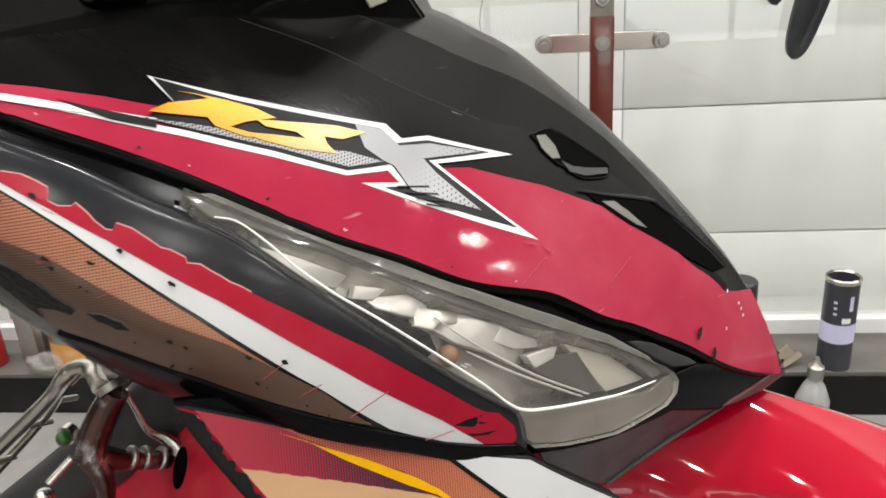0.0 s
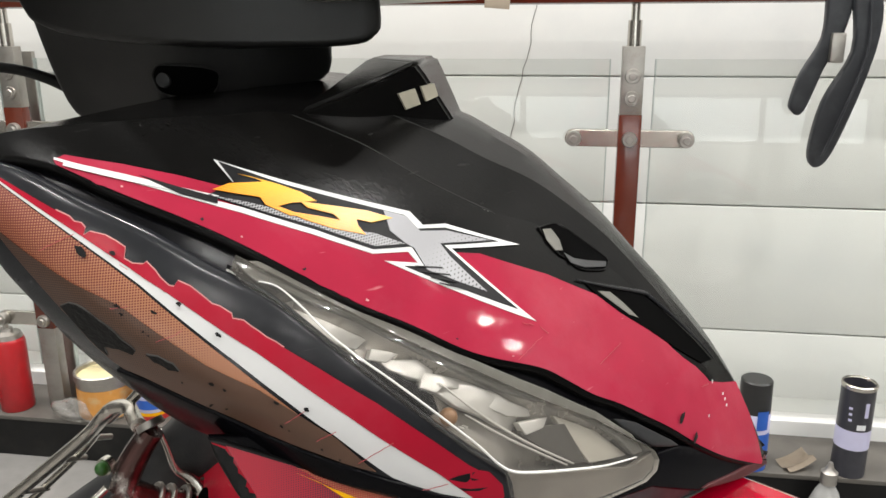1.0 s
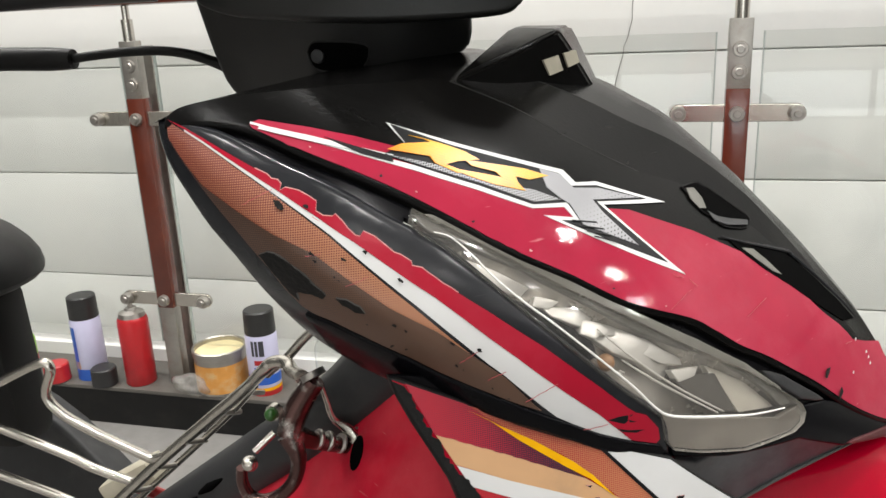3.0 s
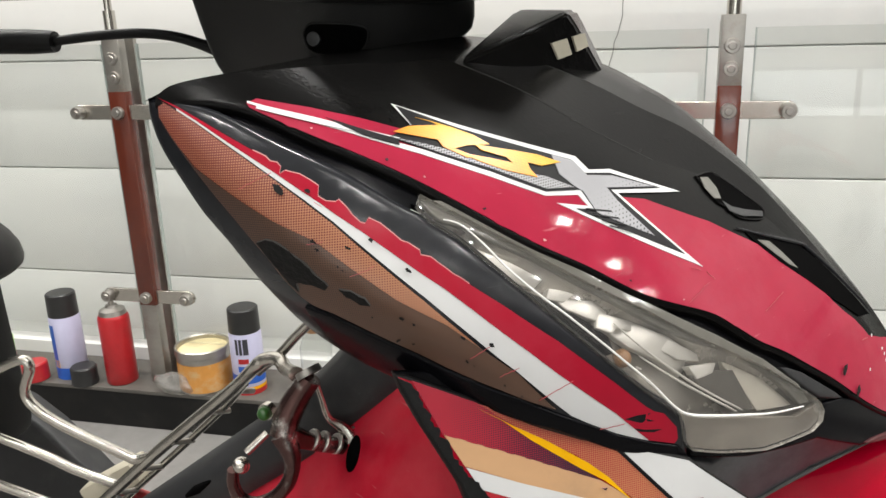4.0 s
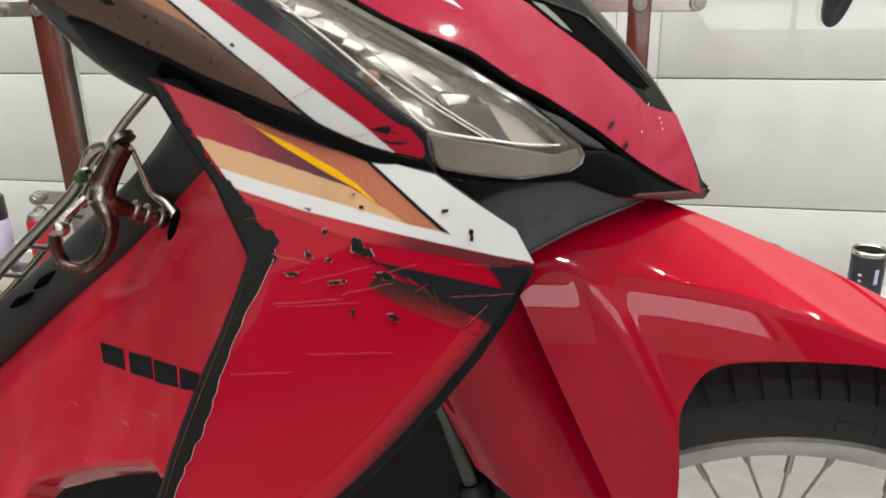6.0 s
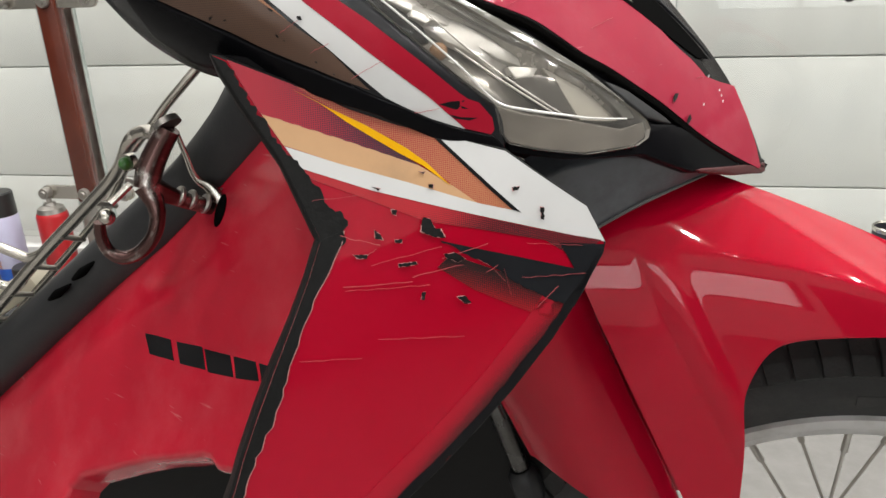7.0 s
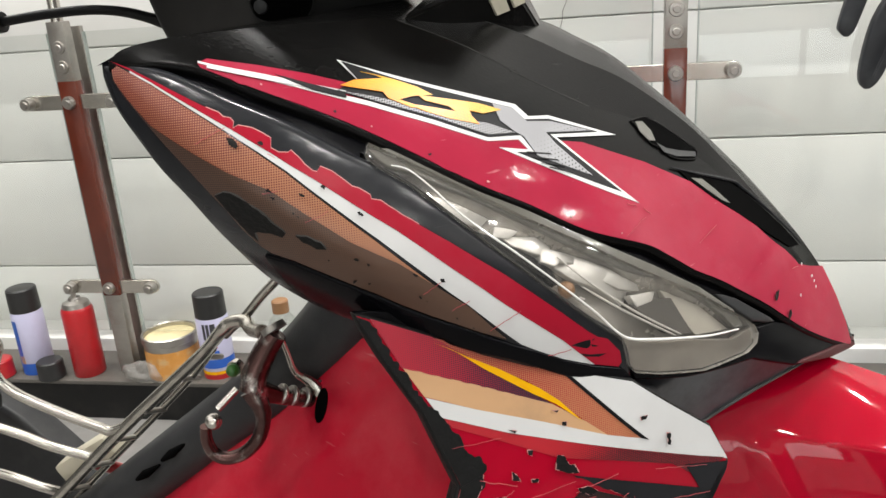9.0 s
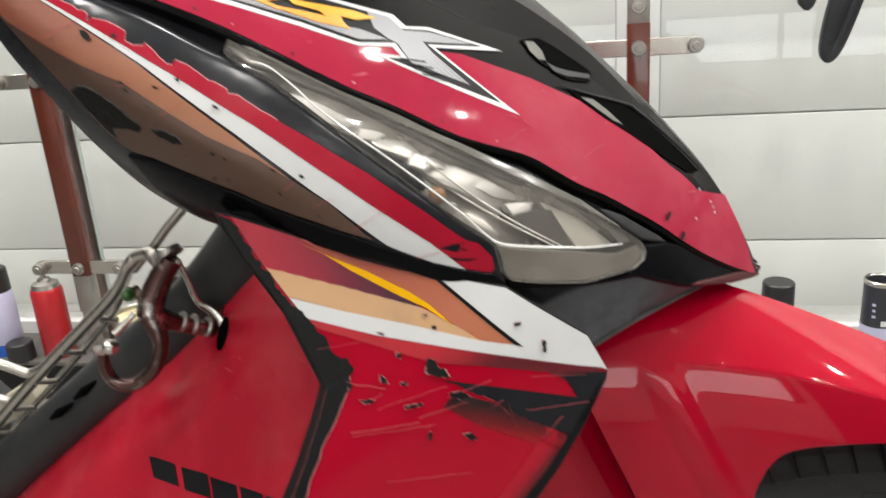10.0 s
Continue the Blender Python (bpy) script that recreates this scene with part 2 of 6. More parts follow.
GLASS = clear("railing_glass", (0.975, 0.985, 0.975), 0.02, 0.97)
GLASS_EDGE = material("green_glass_edge", (0.44, 0.49, 0.47), 0.15, grain=0.15)
AMBER = material("ochre_plastic", (0.26, 0.135, 0.06), 0.5, grain=0.1)
LENS = clear("clear_lens_plastic", (0.95, 0.94, 0.92), 0.05, 0.96, 0.055)
CAN_BLACK = material("black_cap_plastic", (0.018, 0.018, 0.018), 0.35, grain=0.2)
CAN_LILAC = material("lilac_can_print", (0.55, 0.54, 0.72), 0.35, grain=0.06)
CAN_RED = material("red_can_print", (0.42, 0.015, 0.02), 0.3, grain=0.15, dirt=(0.33, 0.02, 0.02), dirt_scale=20)
CAN_DARK = material("dark_can_print", (0.045, 0.045, 0.055), 0.35, 0.2, grain=0.2)
CAN_GREEN = material("green_can_print", (0.30, 0.55, 0.07), 0.35, grain=0.08)
CAN_BLUE = material("blue_can_print", (0.02, 0.1, 0.45), 0.35, grain=0.1)
CAN_WHITE = material("white_can_print", (0.75, 0.76, 0.78), 0.35, grain=0.04)
PUTTY = material("cream_putty", (0.72, 0.62, 0.36), 0.6, grain=0.1, bump=0.3, bump_scale=90)
TIN_ORANGE = material("orange_tin_print", (0.62, 0.28, 0.06), 0.35, grain=0.15, dirt=(0.55, 0.42, 0.24), dirt_scale=30)
CARD = material("brown_card", (0.42, 0.35, 0.27), 0.7, grain=0.1)
POLY = material("clouded_polythene", (0.34, 0.34, 0.33), 0.2, grain=0.15, bump=0.5, bump_scale=60)
CLEAR_POLY = clear("crumpled_polythene", (0.92, 0.92, 0.9), 0.12, 0.85, 0.22)
GREEN_CAP = material("green_plastic", (0.02, 0.09, 0.012), 0.3, grain=0.4, scale=80)
SCRATCH = material("scraped_red_film", (0.44, 0.075, 0.085), 0.6, grain=0.3, scale=200)
PALE_EDGE = material("pale_torn_film_edge", (0.55, 0.28, 0.27), 0.6, grain=0.3, scale=300)
# the cowl's red, darkened in its base colour for unlit faces
UNLIT_RED = material("unlit_red_film", (0.06, 0.006, 0.008), 0.4, grain=0.2)
WORN_GREY = material("worn_grey_plastic", (0.1, 0.1, 0.097), 0.6, grain=0.5, scale=150, spec=0.2)
COVER_BLACK = material("grained_cover_plastic", (0.008, 0.0078, 0.0075), 0.40, grain=0.25, scale=50, bump=0.06, bump_scale=700, spec=0.42, dirt=(0.014, 0.013, 0.012), dirt_scale=12)
BADGE = material("cream_badge", (0.42, 0.39, 0.31), 0.4, grain=0.15, scale=100)
PALE_TAPE = material("pale_beige_tape", (0.5, 0.46, 0.36), 0.55, grain=0.1)
BLADE = material("grey_black_plastic", (0.02, 0.022, 0.026), 0.38, grain=0.2, dirt=(0.05, 0.055, 0.06), dirt_scale=12)
# darker copy of the reflector for the shaded facet
FACET_SHADE = material("shaded_facet", (0.16, 0.15, 0.135), 0.15, 0.5, grain=0.2, scale=40)
BEAD = material("bright_lens_edge", (0.80, 0.79, 0.76), 0.12, grain=0.05, scale=60)
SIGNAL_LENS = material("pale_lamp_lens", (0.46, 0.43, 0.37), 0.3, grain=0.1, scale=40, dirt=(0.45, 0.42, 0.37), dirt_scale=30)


# ---------------------------------------------------------------- builders
MID = 0.46


def part(name, bm, mt, parent, label="", smooth=40, edge=None):
    me = bpy.data.meshes.new(name)
    bmesh.ops.recalc_face_normals(bm, faces=bm.faces) if smooth >= 0 else None
    bm.to_mesh(me)
    bm.free()
    me.materials.append(mt)
    if edge:
        me.materials.append(edge)
    for f in me.polygons:
        f.use_smooth = True
    me.set_sharp_from_angle(angle=radians(abs(smooth)))
    ob = new(name, me)
    ob.parent = parent
    if label:
        tagged(ob, label)
    return ob


def thing(name, label, category, m=Matrix(), group="", kind=""):
    ob = new(name)
    ob.empty_display_size = 0.05
    ob.matrix_world = m
    return tagged(ob, label, category, group, kind)


def spline(pts, n=6):
    """A smooth line through the points, n steps to a span."""
    p = [Vector(a) for a in pts]
    out = []
    for i in range(len(p) - 1):
        a, b, c, d = p[max(i - 1, 0)], p[i], p[i + 1], p[min(i + 2, len(p) - 1)]
        for k in range(n):
            t = k / n
            out.append(0.5 * (2 * b + (c - a) * t + (2 * a - 5 * b + 4 * c - d) * t * t + (3 * b - a - 3 * c + d) * t ** 3))
    return out + [p[-1]]


def curve2(pts, n=5):
    return [(v.x, v.y) for v in spline([(a, b, 0) for a, b in pts], n)]


def ragged(pts, amp, seed, step=0.004):
    """The line with a torn edge."""
    rng = random.Random(seed)
    out = [pts[0]]
    for (a, b), (c, d) in zip(pts, pts[1:]):
        ll = math.hypot(c - a, d - b)
        n = max(1, int(ll / step))
        for k in range(1, n + 1):
            t = k / n
            j = amp * rng.uniform(-1, 1) if k < n else 0
            out.append((a + (c - a) * t - (d - b) / ll * j, b + (d - b) * t + (c - a) / ll * j))
    return out


def normal_of(surf, x, z, e=0.002):
    dx = (surf(x + e, z) - surf(x - e, z)) / (2 * e)
    dz = (surf(x, z + e) - surf(x, z - e)) / (2 * e)
    return Vector((dx, -1.0, dz)).normalized()


def patch(outline, surf, lift=0.0, thick=0.0, bevel=0.0, step=0.007, flip=None, bulge=None, skip=None):
    """A panel cut to an outline (x, z) and laid on a surface y = surf(x, z), lifted off it, with rounded edges turned back by thick.
    flip: the plane y about which the panel is mirrored to the other side."""
    bm = bmesh.new()
    vs = [bm.verts.new((x, 0, z)) for x, z in outline]
    for tri in tessellate_polygon([[Vector((x, z, 0)) for x, z in outline]]):
        try:
            bm.faces.new([vs[k] for k in tri])
        except ValueError:
            pass
    xs, zs = [p[0] for p in outline], [p[1] for p in outline]
    for lo, hi, no in ((min(xs), max(xs), (1, 0, 0)), (min(zs), max(zs), (0, 0, 1))):
        n = int((hi - lo) / step)
        for k in range(1, n + 1):
            c = lo + (hi - lo) * k / (n + 1)
            co = (c, 0, 0) if no[0] else (0, 0, c)
            bmesh.ops.bisect_plane(bm, geom=bm.verts[:] + bm.edges[:] + bm.faces[:], dist=1e-7, plane_co=co, plane_no=no)
    bmesh.ops.remove_doubles(bm, verts=bm.verts, dist=2e-5)
    bmesh.ops.dissolve_degenerate(bm, edges=bm.edges[:], dist=1e-6)
    rim, out = [], {}
    for e in bm.edges:
        if len(e.link_faces) != 1:
            continue
        a, b = e.verts
        mid = (a.co + b.co) / 2
        if skip and skip(mid.x, mid.z):
            continue
        d = b.co - a.co
        n = Vector((d.z, 0, -d.x)).normalized()
        if n.dot(mid - e.link_faces[0].calc_center_median()) < 0:
            n = -n
        rim.append((a, b))
        for v in (a, b):
            out[v] = out.get(v, Vector()) + n
    rings = []
    if thick or bevel:
        for o, d in ([(0.38 * bevel, 0.08 * bevel), (0.75 * bevel, 0.34 * bevel), (bevel, bevel)] if bevel else []) + [(bevel, bevel + thick)]:
            ring = {}
            for v, n in out.items():
                n = n.normalized()
                x, z = v.co.x + n.x * o, v.co.z + n.z * o
                h = lift - d + (bulge(v.co.x, v.co.z) if bulge else 0)
                ring[v] = Vector((x, surf(x, z), z)) + normal_of(surf, x, z) * h
            rings.append(ring)
    for v in bm.verts:
        x, z = v.co.x, v.co.z
        v.co = Vector((x, surf(x, z), z)) + normal_of(surf, x, z) * (lift + (bulge(x, z) if bulge else 0))
    last = {v: v for v in out}
    for ring in rings:
        made = {v: bm.verts.new(p) for v, p in ring.items()}
        for a, b in rim:
            bm.faces.new((last[a], last[b], made[b], made[a])).material_index = 1
        last = made
    bmesh.ops.recalc_face_normals(bm, faces=bm.faces)
    if flip is not None:
        for v in bm.verts:
            v.co.y = 2 * flip - v.co.y
        bmesh.ops.reverse_faces(bm, faces=bm.faces)
    return bm


def both(name, outline, surf, mt, parent, label="", edge=None, **how):
    """The panel on the near side, and its twin on the far side."""
    near = part(name, patch(outline, surf, **how), mt, parent, label, edge=edge)
    part(name, patch(outline, surf, flip=MID, **how), mt, parent, label, edge=edge)
    return near


def film(name, outline, surf, layer, mt, parent, label="", step=0.008):
    """A stuck-on film, layer by layer."""
    return part(name, patch(outline, surf, 0.0004 + 0.0003 * layer, 0.0003, 0.0, step), mt, parent, label)


def grid(rows, close=False):
    """A sheet through rows of points."""
    bm = bmesh.new()
    vs = [[bm.verts.new(p) for p in r] for r in rows]
    for a, b in zip(vs, vs[1:]):
        for k in range(len(a) - (0 if close else 1)):
            j = (k + 1) % len(a)
            bm.faces.new((a[k], a[j], b[j], b[k]))
    return bm


def tube(bm, pts, r, seg=12, smooth=6, cap=True):
    """A round bar along the points; r may be a list, one to a point."""
    line = spline(pts, smooth) if smooth > 1 else [Vector(p) for p in pts]
    n = len(line)
    rs = r if isinstance(r, (list, tuple)) else [r] * len(pts)
    up = Vector((0.13, 0.31, 0.94))
    rings = []
    for i, p in enumerate(line):
        d = (line[min(i + 1, n - 1)] - line[max(i - 1, 0)]).normalized()
        a = d.cross(up).normalized()
        b = d.cross(a).normalized()
        t = i / (n - 1) * (len(rs) - 1)
        k = min(int(t), len(rs) - 2) if len(rs) > 1 else 0
        rad = rs[k] + (rs[min(k + 1, len(rs) - 1)] - rs[k]) * (t - k)
        rings.append([bm.verts.new(p + a * rad * math.cos(2 * math.pi * s / seg) + b * rad * math.sin(2 * math.pi * s / seg)) for s in range(seg)])
    for a, b in zip(rings, rings[1:]):
        for k in range(seg):
            bm.faces.new((a[k], a[(k + 1) % seg], b[(k + 1) % seg], b[k]))
    if cap:
        bm.faces.new(rings[0])
        bm.faces.new(rings[-1][::-1])
    return bm


def lathe(profile, seg=32, centre=(0, 0, 0), axis="z"):
    """A turned body: profile of (radius, height)."""
    bm = bmesh.new()
    rings = []
    for r, h in profile:
        ring = []
        for s in range(seg):
            a = 2 * math.pi * s / seg
            c, d = r * math.cos(a), r * math.sin(a)
            q = (c, d, h) if axis == "z" else (c, h, d)
            ring.append(bm.verts.new(Vector(q) + Vector(centre)))
        rings.append(ring)
    for a, b in zip(rings, rings[1:]):
        for k in range(seg):
            bm.faces.new((a[k], a[(k + 1) % seg], b[(k + 1) % seg], b[k]))
    bmesh.ops.remove_doubles(bm, verts=bm.verts, dist=1e-6)
    return bm


def block(bm, lo, hi, bevel=0.0, m=Matrix()):
    """A box between two corners, its edges eased."""
    got = bmesh.ops.create_cube(bm, size=1.0)["verts"]
    lo, hi = Vector(lo), Vector(hi)
    for v in got:
        v.co = Vector([(lo[i] + hi[i]) / 2 + v.co[i] * (hi[i] - lo[i]) for i in range(3)])
    if bevel:
        es = list({e for v in got for e in v.link_edges})
        new_geom = bmesh.ops.bevel(bm, geom=es, offset=bevel, segments=2, affect="EDGES", profile=0.6)["verts"]
        got = list({v for v in new_geom} | {v for v in got if v.is_valid})
    for v in got:
        v.co = m @ v.co
    return bm


def boxed(lo, hi, bevel=0.0, m=Matrix()):
    return block(bmesh.new(), lo, hi, bevel, m)


# ---------------------------------------------------------------- the room
def structure(name, bm, mt, label, category):
    return tagged(part(name, bm, mt, None), label, category, kind="structure")


WALL_Y = 1.72
structure("floor", boxed((-4.5, -3.2, -0.1), (4.5, 1.45, 0.0)), CONCRETE, "grey concrete shop floor with stains", "floor")
structure("ceiling", boxed((-4.5, -3.2, 2.8), (4.5, 1.9, 2.9)), CEILING_PAINT, "plain white ceiling", "ceiling")
wall = structure("wall_north", boxed((-4.5, WALL_Y + 0.012, 0.0), (4.5, 1.9, 2.8)), WALL_PAINT, "white wall faced with wide painted boards", "wall")
# side walls are out of view; their grey keeps reflections dim
structure("wall_west", boxed((-4.7, -3.2, 0.0), (-4.5, 1.9, 2.8)), DIM_WALL, "unseen grey side wall that closes the room", "wall")
structure("wall_east", boxed((4.5, -3.2, 0.0), (4.7, 1.9, 2.8)), DIM_WALL, "unseen grey side wall that closes the room", "wall")
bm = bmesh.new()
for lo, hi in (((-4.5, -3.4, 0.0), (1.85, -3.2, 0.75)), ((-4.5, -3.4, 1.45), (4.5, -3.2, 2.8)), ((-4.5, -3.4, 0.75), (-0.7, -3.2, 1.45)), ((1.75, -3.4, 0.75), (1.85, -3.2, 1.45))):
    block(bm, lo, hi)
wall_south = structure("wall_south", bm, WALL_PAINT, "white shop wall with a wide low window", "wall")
# added dark section, unseen, so that the leg shield reflects little light
part("dark_reflection_wall", boxed((1.85, -3.4, 0.0), (4.5, -3.2, 1.45)), DIM_WALL, wall_south, "unseen dark lower wall, added to dim the shield's reflections")
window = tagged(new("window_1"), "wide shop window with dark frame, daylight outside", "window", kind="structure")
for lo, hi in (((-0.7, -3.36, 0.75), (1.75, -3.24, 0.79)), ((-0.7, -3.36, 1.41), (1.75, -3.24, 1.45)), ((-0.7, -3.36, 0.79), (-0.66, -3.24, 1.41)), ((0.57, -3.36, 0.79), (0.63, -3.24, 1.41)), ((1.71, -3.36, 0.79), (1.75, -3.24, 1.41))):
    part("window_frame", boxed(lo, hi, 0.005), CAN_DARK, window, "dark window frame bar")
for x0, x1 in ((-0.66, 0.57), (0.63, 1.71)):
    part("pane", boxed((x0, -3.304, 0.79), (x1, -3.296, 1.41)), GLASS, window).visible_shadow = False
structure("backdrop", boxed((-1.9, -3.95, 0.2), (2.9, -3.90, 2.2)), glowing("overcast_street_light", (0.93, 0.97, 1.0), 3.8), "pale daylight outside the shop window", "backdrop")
kerb = structure("kerb", boxed((-4.5, 1.45, -0.1), (4.5, 1.605, 0.092)), KERB_DARK, "low black-faced kerb below the glass railing", "kerb")
part("kerb_top", boxed((-4.5, 1.444, 0.092), (4.5, 1.605, 0.102), 0.002), KERB_TOP, kerb, "worn grey-brown stone top")
structure("ledge", boxed((-4.5, 1.605, -0.1), (4.5, WALL_Y + 0.012, 0.135), 0.004), WALL_PAINT, "white painted ledge at the wall's foot", "ledge")
for k, (z0, z1) in enumerate(((0.02, 0.2895), (0.2925, 0.5725), (0.5755, 0.842), (0.845, 1.12), (1.123, 1.40), (1.403, 1.68), (1.683, 2.8))):
    part("board", boxed((-4.5, WALL_Y, z0), (4.5, WALL_Y + 0.012, z1), 0.003), WALL_PAINT, wall)

# ceiling lamps: rows of round downlights
DIFFUSER = glowing("lamp_diffuser", (1, 0.98, 0.95), 8)
for ix in range(8):
    for iy, ly in enumerate((-2.3, -1.25, -0.2, 1.15)):
        lx = -3.2 + 1.0 * ix + (0.3 if iy % 2 else 0)
        lamp = thing("ceiling_light", "round white recessed ceiling downlight, lit", "light", pose(lx, ly, 2.8), "ceiling downlights")
        part("trim_ring", lathe([(0.065, 0.0), (0.065, -0.010), (0.042, -0.014), (0.032, -0.004)], 28), CAN_WHITE, lamp)
        part("diffuser", lathe([(0.032, -0.004), (0.0, -0.006)], 28), DIFFUSER, lamp)
        data = bpy.data.lights.new("downlight", "AREA")
        data.shape, data.size, data.energy, data.color = "DISK", 0.055, (2.6, 5.0, 9.5, 21.0)[iy], (1.0, 0.975, 0.94)
        ob = new("downlight", data)
        ob.matrix_world = pose(lx, ly, 2.78)

# ---------------------------------------------------------------- the motorcycle: its surfaces

def cowl_y(x, z):
    """The side of the front cowl: a cubic in the distances along and across its axis."""
    s = 0.8555 * x - 0.5178 * (z - 0.80)
    h = 0.5178 * x + 0.8555 * (z - 0.80)
    return (0.2756 + 0.7021 * h + 12.8096 * h * h + 3.8775 * h ** 3 + 0.4225 * s + 1.9788 * s * h - 25.0595 * s * h * h
            + 1.4953 * s * s + 1.0192 * s * s * h - 0.0636 * s ** 3)


def side_y(x, z):
    """The side cowl: the same surface, turned under below a soft bend."""
    u, d = (x + 0.166) * 0.7635 - (z - 0.910) * 0.6456, -(x + 0.166) * 0.6456 - (z - 0.910) * 0.7635
    q = max(0.0, min(1.0, u / 0.183))
    e = d - 0.0212 * q * (1 - q)
    f = max(0.0, min(1.0, (0.195 - u) / 0.055))
    turn = max(0.0, (e + math.sqrt(e * e + 0.000012)) / 2 - 0.0004)
    return cowl_y(x, z) + 0.0078 * f * f * (3 - 2 * f) * (1 - math.exp(-turn / 0.010))


def shield_y(x, z):
    """The leg shield: two flats that meet in a crease, slightly eased."""
    u, v = 0.0385 + 0.4879 * x + 0.3101 * z, 0.1294 + 0.5571 * x + 0.1815 * z
    return 0.5 * (u + v + math.sqrt((u - v) ** 2 + 0.0015 ** 2))


def leg_y(x, z):
    """The inner leg panel behind the shield."""
    d = (x + 0.345) * -0.57 + (z - 0.563) * 0.82 + 0.024
    e = 0.600 + 0.44 * (x + 0.1142) - z
    return -0.150 - 0.70 * x + 0.575 * z - 0.10 * max(0.0, -0.2 - x) + 0.25 * (d + math.sqrt(d * d + 0.000009)) - 0.20 * (e + math.sqrt(e * e + 0.000016))


def line_at(pts, x):
    for (a, b), (c, d) in zip(pts, pts[1:]):
        if x <= c:
            return b + (d - b) * max(0.0, (x - a)) / (c - a)
    return pts[-1][1]


CREST = [(-0.1798, 0.9177), (-0.1148, 0.9268), (-0.0666, 0.9250), (-0.0275, 0.9135), (0.0010, 0.9055), (0.0230, 0.8930), (0.0430, 0.8805), (0.0640, 0.8615), (0.0830, 0.8430), (0.1050, 0.8190), (0.1250, 0.7965), (0.1440, 0.7725), (0.1570, 0.7550), (0.1690, 0.7350), (0.1780, 0.7160), (0.1845, 0.6980), (0.1890, 0.6800)]
UPPER = [(-0.1737, 0.9165), (-0.1689, 0.9217), (-0.1541, 0.9242), (-0.1394, 0.9245), (-0.1118, 0.9239), (-0.0898, 0.9220), (-0.0674, 0.9192), (-0.0263, 0.8970), (0.0159, 0.8687), (0.0535, 0.8497), (0.0862, 0.8249), (0.1125, 0.7985), (0.1330, 0.7745), (0.1480, 0.7545), (0.1605, 0.7350), (0.1700, 0.7190), (0.1775, 0.7030), (0.1835, 0.6885)]
SHELL_LOW = [(-0.1730, 0.9160), (-0.1540, 0.9154), (-0.1366, 0.9108), (-0.1134, 0.8991), (-0.0916, 0.8883), (-0.0723, 0.8776), (-0.0520, 0.8648), (-0.0256, 0.8471), (-0.0030, 0.8331), (0.0217, 0.8161), (0.0501, 0.8008), (0.0628, 0.7912), (0.0759, 0.7802), (0.0898, 0.7702), (0.1044, 0.7581), (0.1199, 0.7446), (0.1400, 0.7248), (0.1588, 0.7083), (0.1828, 0.6895)]
SIDE_TOP = [(0.0369, 0.7497), (0.0342, 0.7631), (0.0187, 0.7792), (-0.0061, 0.8055), (-0.0369, 0.8364), (-0.0552, 0.8532), (-0.0668, 0.8611), (-0.0798, 0.8690), (-0.1008, 0.8827), (-0.1241, 0.8951), (-0.1509, 0.9093), (-0.1714, 0.9151)]
LENS_EDGE = [(-0.0694, 0.8717), (-0.0480, 0.8580), (-0.0255, 0.8431), (-0.0059, 0.8292), (0.0218, 0.8102), (0.0477, 0.7910), (0.0759, 0.7705), (0.0920, 0.7563), (0.1036, 0.7457), (0.1081, 0.7408), (0.1101, 0.7362), (0.1087, 0.7320), (0.1030, 0.7300), (0.0770, 0.7330), (0.0544, 0.7406), (0.0413, 0.7462), (0.0374, 0.7521), (0.0359, 0.7646), (0.0203, 0.7805), (-0.0045, 0.8068), (-0.0356, 0.8377), (-0.0538, 0.8543), (-0.0646, 0.8620), (-0.0698, 0.8679)]
X_PLATE = [(-0.0867, 0.9058), (-0.0598, 0.8940), (-0.0102, 0.8728), (-0.0040, 0.8666), (0.0054, 0.8646), (0.0398, 0.8474), (0.0092, 0.8551), (0.0486, 0.8175), (-0.0168, 0.8580), (-0.0039, 0.8539), (-0.0083, 0.8588), (-0.0217, 0.8616), (-0.0451, 0.8735), (-0.0708, 0.8855), (-0.1014, 0.8984), (-0.1380, 0.9125), (-0.1382, 0.9133), (-0.1017, 0.8998), (-0.0704, 0.8870), (-0.0775, 0.8969)]
X_GROUND = [(-0.0847, 0.9046), (-0.0595, 0.8926), (-0.0121, 0.8719), (-0.0061, 0.8658), (0.0054, 0.8631), (0.0296, 0.8515), (0.0058, 0.8571), (0.0397, 0.8249), (-0.0088, 0.8541), (-0.0010, 0.8519), (-0.0072, 0.8602), (-0.0217, 0.8630), (-0.0446, 0.8749), (-0.0704, 0.8870), (-0.0841, 0.8935), (-0.0770, 0.8966)]
X_SILVER = [(-0.0207, 0.8754), (-0.0115, 0.8713), (-0.0049, 0.8646), (0.0061, 0.8618), (0.0261, 0.8528), (0.0039, 0.8581), (0.0087, 0.8523), (0.0256, 0.8354), (0.0000, 0.8503), (-0.0063, 0.8593), (-0.0102, 0.8620), (-0.0168, 0.8677)]
X_BAND = [(-0.0841, 0.8935), (-0.0707, 0.8888), (-0.0583, 0.8839), (-0.0379, 0.8737), (-0.0225, 0.8683), (-0.0102, 0.8617), (-0.0217, 0.8638), (-0.0444, 0.8756), (-0.0705, 0.8875)]
YELLOW_A = [(-0.0767, 0.8989), (-0.0623, 0.8930), (-0.0531, 0.8885), (-0.0465, 0.8842), (-0.0549, 0.8854), (-0.0595, 0.8851), (-0.0488, 0.8796), (-0.0544, 0.8811), (-0.0639, 0.8865), (-0.0664, 0.8894), (-0.0832, 0.8949), (-0.0784, 0.8961), (-0.0672, 0.8946), (-0.0714, 0.8969)]
